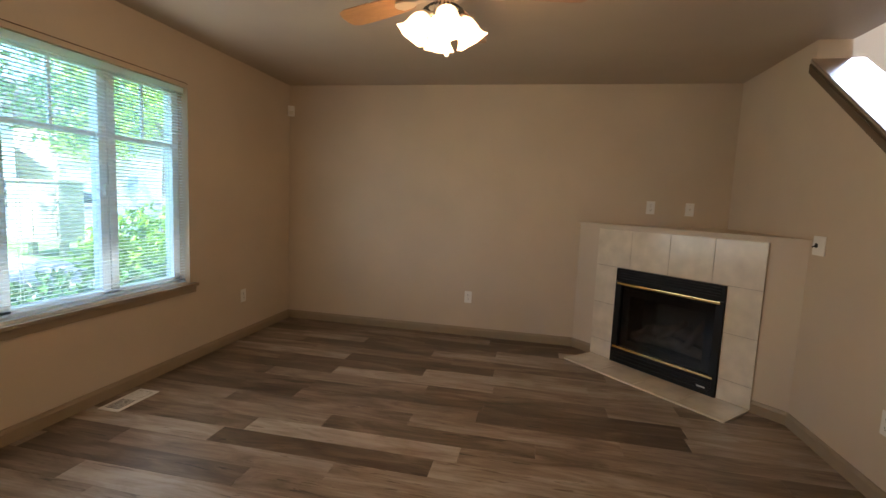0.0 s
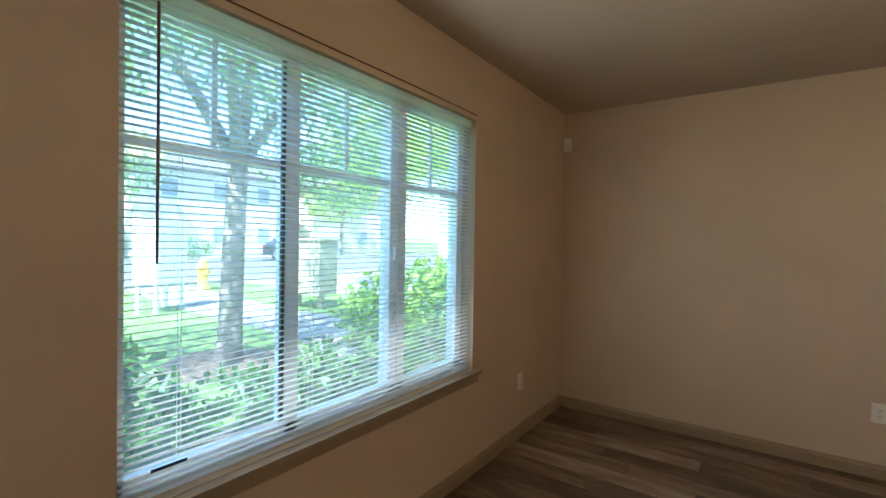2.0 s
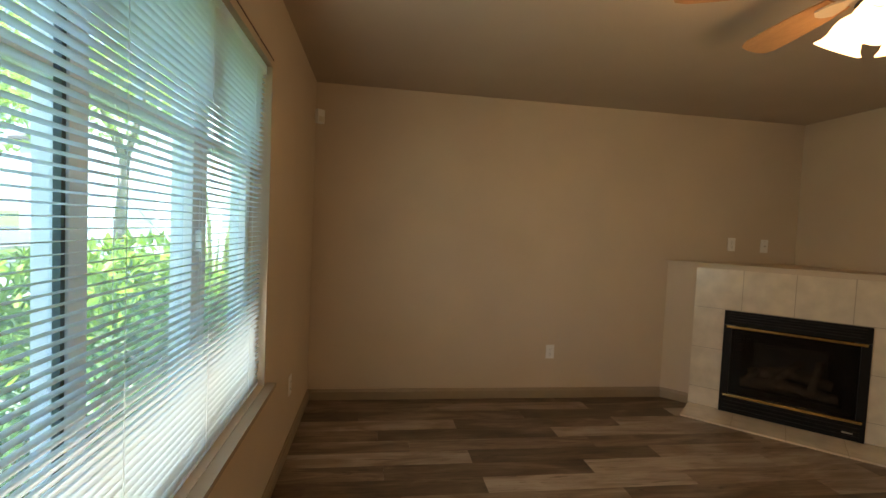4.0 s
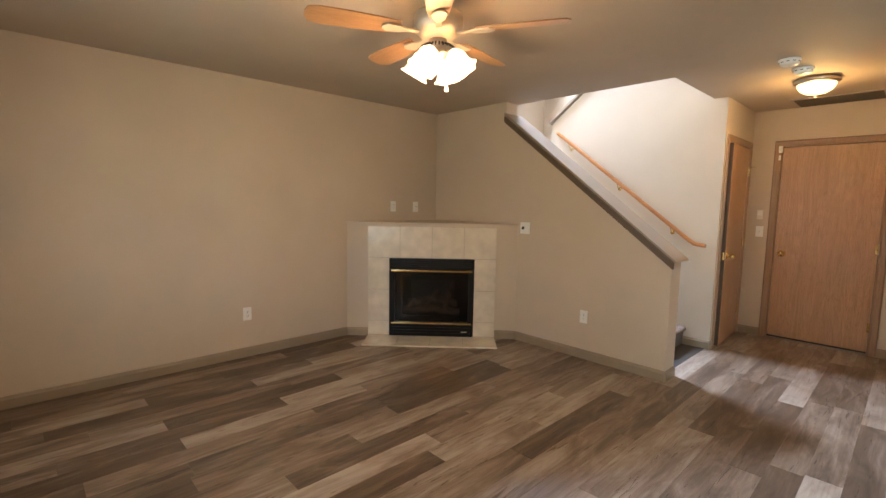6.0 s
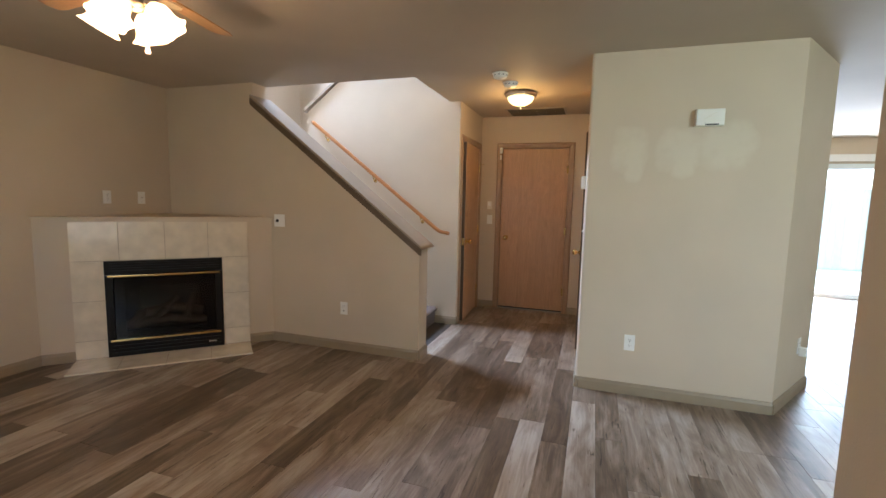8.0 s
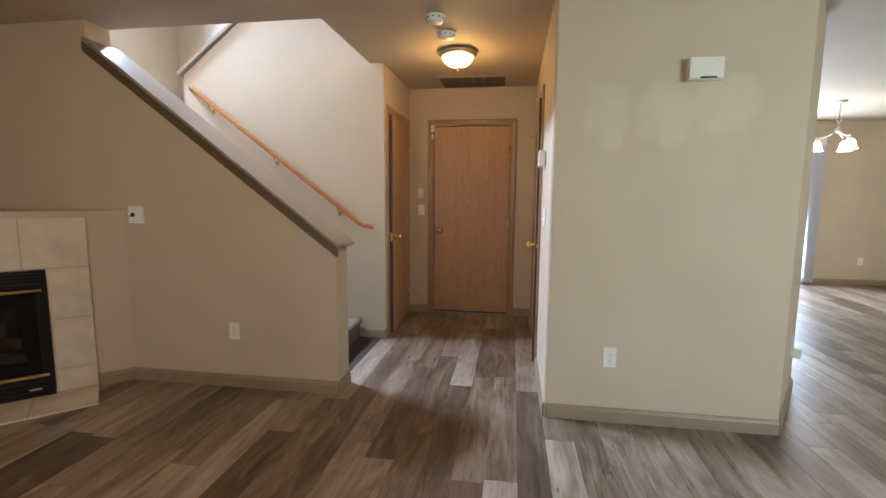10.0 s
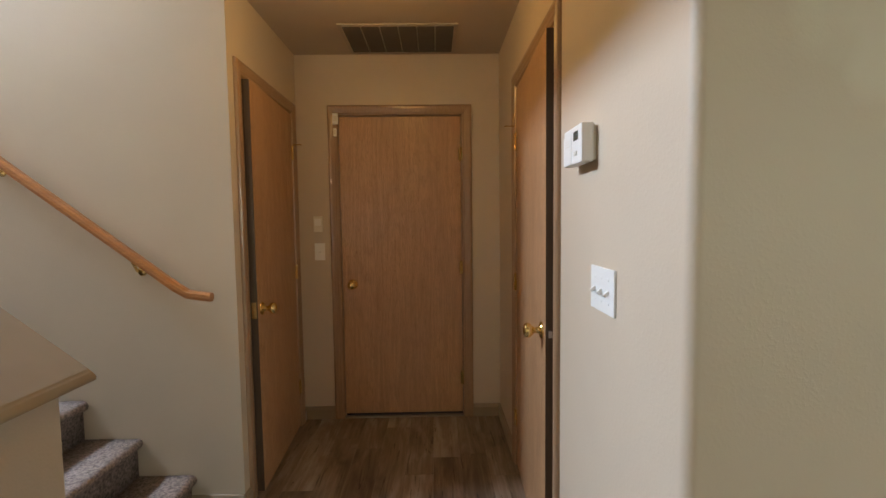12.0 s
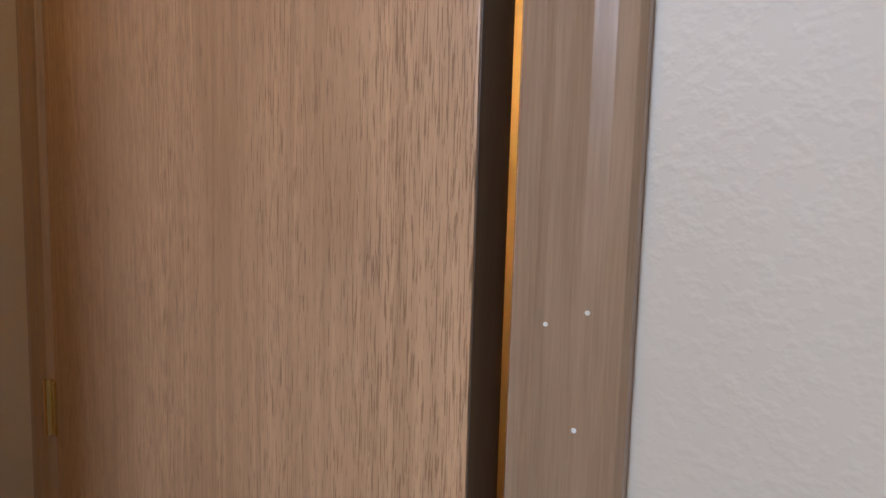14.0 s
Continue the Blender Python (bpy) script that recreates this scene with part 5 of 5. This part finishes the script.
tree(-5.88, 3.655, 5.6, 0.122, [(-0.5, -1.2, 4.2), (0.2, 0.35, 4.8), (-0.9, 0.9, 4.4), (0.7, -0.5, 3.9), (0.3, 1.5, 4.0)],
     [((-0.3, -1.3, 3.3), (1.3, 1.2, 0.9), 1500), ((0.2, 0.6, 3.7), (1.4, 1.4, 1.1), 1900), ((-0.8, 1.6, 3.0), (1.2, 1.2, 1.0), 1500), ((0.9, -0.4, 3.4), (1.1, 1.2, 0.8), 1100), ((-0.2, -0.2, 4.8), (1.6, 1.7, 0.9), 1700),
      ((-0.6, -1.7, 2.1), (0.9, 0.7, 0.55), 420), ((-0.3, 1.7, 2.2), (0.9, 0.9, 0.5), 480), ((0.4, -1.5, 2.6), (0.7, 0.6, 0.5), 360)], 0.06, LEAF_T, "young street tree with rough grey bark and a loose crown", 11, lean=(-0.02, 0.10))
tree(-10.5, 11.5, 7.0, 0.11, [(-0.8, -1.0, 5.0), (0.5, 0.6, 5.4), (0.9, -0.7, 4.8)], [((0, 0, 4.6), (2.3, 2.4, 1.6), 2600), ((0.5, -1.6, 3.5), (1.6, 1.5, 1.0), 1300), ((-0.8, 1.5, 3.7), (1.7, 1.6, 1.1), 1300)], 0.10, LEAF_Y, "light green maple tree beside the driveway", 12)
tree(-6.6, 9.6, 6.0, 0.10, [(-0.6, -0.6, 4.3), (0.6, 0.5, 4.6)], [((0, 0, 3.9), (1.7, 1.8, 1.4), 1900), ((0.3, -1.2, 3.2), (1.2, 1.1, 0.8), 900)], 0.08, LEAF_Y, "yellow-green garden tree near the house", 13)
tree(-29.2, 10.0, 8.0, 0.16, [(-1, -1, 6.0), (1, 1, 6.2)], [((0, 0, 5.2), (3.0, 3.2, 2.2), 1800)], 0.16, LEAF_T, "dark green tree across the street", 14)
tree(-28.9, 26.0, 8.5, 0.16, [(-1, -1, 6.0), (1, 1, 6.2)], [((0, 0, 5.0), (3.2, 3.4, 2.4), 1800)], 0.17, LEAF_Y, "tall light green tree across the street", 15)
tree(-28.8, 3.0, 7.0, 0.14, [(-1, -1, 5.0), (1, 1, 5.2)], [((0, 0, 4.3), (2.4, 2.6, 1.9), 1400)], 0.15, LEAF_T, "green tree on the far verge", 16)


def shrub(x, y, clumps, leaf, mat, label, seed, name="shrub", stems=7):
    rng = random.Random(seed)
    t = thing(name, x, y, GZ, label, "shrub")
    for k in range(stems):
        a = k * math.tau / stems
        part("stem", tube([(0.1 * math.cos(a), 0.1 * math.sin(a), -0.03), (0.25 * math.cos(a), 0.25 * math.sin(a), 0.25), (0.42 * math.cos(a), 0.42 * math.sin(a), 0.5)], 0.01, 6, [0.014, 0.011, 0.006]), BARK, t)
    bm = bmesh.new()
    for c, r, n in clumps:
        add_leaves(bm, rng, c, r, n, leaf, 0.5, 0.2)
    part("foliage", bm, mat, t)
    return t


shrub(-4.62, 5.28, [((0, 0, 0.55), (0.85, 0.85, 0.55), 1000), ((0.35, 0.4, 0.75), (0.6, 0.6, 0.4), 450), ((-0.35, -0.35, 0.45), (0.55, 0.55, 0.4), 380), ((0.2, -0.4, 0.35), (0.6, 0.5, 0.35), 300)], 0.075, LEAF_L, "bright yellow-green laurel shrub in the front bed", 21)
shrub(-3.75, 4.75, [((0, 0, 0.35), (0.55, 0.7, 0.42), 900)], 0.065, LEAF_H, "dark green glossy shrub against the wall", 22)
shrub(-3.85, 3.45, [((0, 0, 0.24), (0.60, 0.80, 0.32), 1200)], 0.06, LEAF_H, "low dark green hedge shrub under the window", 23)
shrub(-3.85, 1.66, [((0, 0, 0.42), (0.58, 0.56, 0.50), 1400), ((0, 0.85, 0.20), (0.55, 0.6, 0.34), 800)], 0.06, LEAF_H, "low dark green hedge shrub in the bed under the window", 24)
shrub(-4.15, 1.25, [((0, 0, 0.50), (0.8, 0.8, 0.62), 1700)], 0.06, LEAF_H, "rounded dark green hedge shrub by the lawn", 25)
shrub(-28.6, 22.5, [((0, 0, 0.6), (1.0, 1.3, 0.6), 400)], 0.12, LEAF_L, "clipped green shrub across the street", 26)
shrub(-28.8, 14.0, [((0, 0, 0.7), (1.2, 2.0, 0.7), 450)], 0.13, LEAF_T, "broad green bush before the far houses", 27)

flax = thing("flax_plant", -4.1, 6.75, GZ, "tall spiky flax plant with striped yellow-green blades", "plant")
rng = random.Random(31)
BLADEM = foliage("flax_blade", (0.16, 0.24, 0.06), (0.38, 0.42, 0.14), 0.3)
for k in range(46):
    a, t = rng.uniform(0, 6.28), rng.uniform(0.12, 0.95)
    ln = rng.uniform(1.2, 2.1)
    bm = bmesh.new()
    side = Vector((-math.sin(a), math.cos(a), 0)) * rng.uniform(0.016, 0.026)
    rings = []
    for i in range(6):
        f = i / 5
        r = 0.06 + t * ln * 0.62 * f ** 1.25
        z = ln * (f * (1 - 0.30 * t * f * f))
        w = (1 - f ** 2.2) + 0.02
        c = Vector((math.cos(a) * r, math.sin(a) * r, z))
        rings.append((bm.verts.new(c - side * w), bm.verts.new(c + Vector((0, 0, -0.008 * w))), bm.verts.new(c + side * w)))
    for p, q in zip(rings, rings[1:]):
        bm.faces.new((p[0], p[1], q[1], q[0]))
        bm.faces.new((p[1], p[2], q[2], q[1]))
    part("blade", bm, BLADEM, flax)

# utility cabinet on two posts
BEIGE = simple("beige_cabinet_paint", (0.36, 0.33, 0.235), 0.5, vary=0.05)
cabn = thing("utility_cabinet", -8.5, 6.76, GZ, "beige metal utility cabinet standing on two posts", "utility cabinet", "", -84)
part("body", boxm(-0.24, 0.24, -0.48, 0.48, 0.26, 1.28, bevel=0.015), BEIGE, cabn)
part("lid", boxm(-0.27, 0.27, -0.51, 0.51, 1.28, 1.32, bevel=0.01), BEIGE, cabn)
for y in (-0.225, 0.225):
    part("door", boxm(0.24, 0.252, y - 0.21, y + 0.21, 0.32, 1.22, bevel=0.004), BEIGE, cabn)
for y in (-0.3, 0.3):
    part("post", boxm(-0.05, 0.05, y - 0.05, y + 0.05, -0.03, 0.26, bevel=0.006), BEIGE, cabn)
YEL = simple("yellow_hydrant_paint", (0.75, 0.50, 0.05), 0.4, vary=0.08)
hyd = thing("fire_hydrant", -12.9, 6.95, GZ, "yellow fire hydrant on the grass verge", "fire hydrant")
part("barrel", lathe([(0, 0), (0.17, 0), (0.17, 0.04), (0.11, 0.06), (0.105, 0.5), (0.15, 0.52), (0.15, 0.56), (0.12, 0.60), (0.11, 0.68), (0.06, 0.74), (0.03, 0.76), (0.03, 0.80), (0, 0.80)], 18), YEL, hyd, smooth=True)
for a in (0, 90, 180):
    part("outlet_cap", lathe([(0, 0.09), (0.055, 0.09), (0.055, 0.17), (0.03, 0.18), (0, 0.19)], 12, pose(0, 0, 0.42, 0, 90, a)), YEL, hyd)
ped = thing("mailbox_unit", -10.0, 4.75, GZ, "pale grey cluster mailbox cabinet standing on thin legs", "mailbox", "", 30)
part("body", boxm(-0.22, 0.22, -0.40, 0.40, 0.50, 1.60, bevel=0.02), VINYL, ped)
for k in range(4):
    for y in (-0.19, 0.19):
        part("mail_door", boxm(0.22, 0.228, y - 0.17, y + 0.17, 0.56 + k * 0.25, 0.78 + k * 0.25, bevel=0.003), VINYL, ped)
for x in (-0.16, 0.16):
    for y in (-0.33, 0.33):
        part("leg", boxm(x - 0.03, x + 0.03, y - 0.03, y + 0.03, -0.02, 0.51), VINYL, ped)

# parked car
CARP = simple("dark_car_paint", (0.03, 0.035, 0.05), 0.25, 0.3, 0.05, coat=0.8)
TYRE = simple("tyre_rubber", (0.02, 0.02, 0.02), 0.85)
CGL = simple("dark_car_glass", (0.03, 0.04, 0.05), 0.08, vary=0.02)
car = thing("parked_car", -24.7, 18.9, GZ + 0.012, "dark blue parked hatchback with red tail lamps", "car", "", 56)
bmc = prism([(-2.15, 0.30), (2.1, 0.30), (2.18, 0.55), (2.1, 0.78), (1.05, 0.92), (0.35, 1.38), (-1.35, 1.42), (-1.95, 0.98), (-2.18, 0.85)], "y", -0.85, 0.85)
bmesh.ops.bevel(bmc, geom=list(bmc.edges), offset=0.07, segments=3, affect="EDGES")
part("body", bmc, CARP, car, smooth=True)
for s in (-1, 1):
    part("side_window", prism([(0.92, 0.92), (0.32, 1.30), (-1.25, 1.33), (-1.7, 0.98)], "y", s * 0.853 - 0.004, s * 0.853 + 0.004), CGL, car)
    part("tail_lamp", boxm(-2.19, -2.12, s * 0.65 - 0.14, s * 0.65 + 0.14, 0.72, 0.90, bevel=0.02), simple("red_lens", (0.5, 0.02, 0.02), 0.2), car)
    part("headlight", boxm(2.06, 2.15, s * 0.62 - 0.16, s * 0.62 + 0.16, 0.60, 0.74, bevel=0.02), GLASS, car)
    for x in (-1.35, 1.32):
        w = part("wheel", lathe([(0, -0.1), (0.20, -0.1), (0.30, -0.09), (0.33, -0.05), (0.33, 0.05), (0.30, 0.09), (0.20, 0.1), (0, 0.1)], 20, pose(x, s * 0.78, 0.33, 90)), TYRE, car, smooth=True)
        part("rim", lathe([(0, -0.11), (0.19, -0.108), (0.19, 0.108), (0, 0.11)], 16, pose(x, s * 0.78, 0.33, 90)), STEEL, w)


HGL = simple("house_window_glass", (0.28, 0.33, 0.38), 0.08, vary=0.1, scale=1.0)


def house(x, y, wx, wy, storeys, colour, label, rz=0.0):
    """A gabled house with openings set in frames on all four sides."""
    hs = thing("house", x, y, GZ, label, "house", "houses along the street", rz)
    m = simple("siding", colour, 0.7, vary=0.04, scale=1.0)
    hh = 2.75 * storeys
    bm = boxm(-wx / 2, wx / 2, -wy / 2, wy / 2, -0.05, hh)
    body = part("wall", bm, m, hs)
    for k in range(int(hh / 0.3)):
        for s in (-1, 1):
            add = boxm(s * wx / 2 - 0.015, s * wx / 2 + 0.015, -wy / 2, wy / 2, k * 0.3, k * 0.3 + 0.03)
            part("siding_board", add, m, body)
    rf = simple("roof_shingle", (0.12, 0.11, 0.11), 0.9, vary=0.2, scale=6)
    part("roof", prism([(-wx / 2 - 0.4, hh - 0.1), (wx / 2 + 0.4, hh - 0.1), (wx / 2 + 0.4, hh + 0.05), (0, hh + wx * 0.28), (-wx / 2 - 0.4, hh + 0.05)], "y", -wy / 2 - 0.4, wy / 2 + 0.4), rf, hs)
    for f in range(storeys):
        for s in (-1, 1):
            for k in range(3):
                yy = (k - 1) * wy / 3.2
                wn_ = part("window", boxm(s * wx / 2 - 0.03, s * wx / 2 + 0.03, yy - 0.55, yy + 0.55, 0.95 + f * 2.75, 2.15 + f * 2.75, bevel=0.01), VINYL, hs)
                part("pane", boxm(s * wx / 2 - 0.035, s * wx / 2 + 0.035, yy - 0.47, yy + 0.47, 1.03 + f * 2.75, 2.07 + f * 2.75), HGL, wn_)
    part("garage_door", boxm(wx / 2 - 0.02, wx / 2 + 0.04, -wy / 2 + 0.4, -wy / 2 + 2.9, 0.02, 2.2, bevel=0.01), VINYL, hs)
    return hs


house(-35, 4, 9, 10, 2, (0.32, 0.42, 0.55), "pale blue two-storey house across the street")
house(-35, 17, 9, 10, 2, (0.70, 0.68, 0.62), "white two-storey house across the street")
house(-35, 30, 9, 11, 2, (0.66, 0.60, 0.45), "cream two-storey house across the street")
house(-17, 34, 9, 10, 2, (0.62, 0.66, 0.70), "pale grey house at the bend of the street", 70)
house(-6.5, 20.5, 9, 9, 2, (0.60, 0.66, 0.72), "pale blue-grey neighbouring house with white trim", 90)
house(-35, -10, 9, 11, 2, (0.55, 0.50, 0.42), "tan two-storey house across the street")

# back garden beyond the sliding door
FENCE = wood("cedar_fence", (0.28, 0.19, 0.11), (0.45, 0.33, 0.21), (9, 9, 0.8), 0.8, per_object=0.2)
fence = thing("fence", 10.0, -3.0, GZ, "weathered cedar board fence behind the patio", "fence")
fb = None
for k in range(46):
    if fb is None:
        fb = part("board", boxm(-0.01, 0.01, 0.003, 0.137, 0.0, 1.75, bevel=0.003), FENCE, fence)
        b = fb
    else:
        b = new("board", fb.data)
        b.parent = fence
    b.location = (0, -3.2 + k * 0.14, 0)
for z in (0.4, 1.4):
    part("rail", boxm(0.012, 0.05, -3.2, 3.24, z, z + 0.09), FENCE, fence)
structure("patio", boxm(DX + 0.15, 9.2, -4.6, -1.0, GZ - 0.05, GZ + 0.012), CONC)
tree(12.6, -3.4, 6.5, 0.12, [(-0.6, -0.6, 4.3), (0.6, 0.5, 4.6)], [((0, 0, 3.6), (1.9, 2.2, 1.8), 1900)], 0.10, LEAF_Y, "light green tree behind the garden fence", 17)


# ---- floor planks, laid east-west in staggered rows ----
PW, PL = 0.1525, 1.22


def plank_mesh(length):
    bm = bmesh.new()
    h, e = 0.004, 0.0012
    lo = [bm.verts.new((x, y, -h)) for x, y in ((0, 0), (length, 0), (length, PW), (0, PW))]
    md = [bm.verts.new((x, y, -0.0008)) for x, y in ((0.0002, 0.0002), (length - 0.0002, 0.0002), (length - 0.0002, PW - 0.0002), (0.0002, PW - 0.0002))]
    up = [bm.verts.new((x, y, 0.0)) for x, y in ((e, e), (length - e, e), (length - e, PW - e), (e, PW - e))]
    for a, b in ((lo, md), (md, up)):
        for i in range(4):
            bm.faces.new((a[i], a[(i + 1) % 4], b[(i + 1) % 4], b[i]))
    bm.faces.new(up)
    return bm


floor_ob = bpy.data.objects["floor"]
shared, rest = {}, bmesh.new()


def span_of(y):
    """Where a row of planks runs, wall to wall."""
    if y >= HN + 0.05:
        return W, STX2
    if y >= HS:
        return W, HE
    return W, DX


rng = random.Random(7)
y = 4.681
while y > DS - PW:
    xa, xb = span_of(y + 0.02)
    x = xa - rng.uniform(0.05, PL)
    while x < xb:
        a, b = max(x, xa), min(x + PL, xb)
        if b - a > 0.04:
            near = y > -0.55 and a < 3.7
            if near:
                key = round(b - a, 3)
                if key not in shared:
                    me = bpy.data.meshes.new("plank")
                    pb = plank_mesh(key)
                    bmesh.ops.recalc_face_normals(pb, faces=pb.faces)
                    pb.to_mesh(me)
                    pb.free()
                    me.materials.append(PLANK)
                    shared[key] = me
                p = new("plank", shared[key])
                p.parent = floor_ob
                p.location = (a, y, 0.0)
            else:
                add_box(rest, a + 0.001, b - 0.001, y + 0.001, y + PW - 0.001, -0.004, 0.0)
        x += PL
    y -= PW
far = part("far_planks", rest, PLANKFAR, floor_ob)
far["kind"] = "stuff"
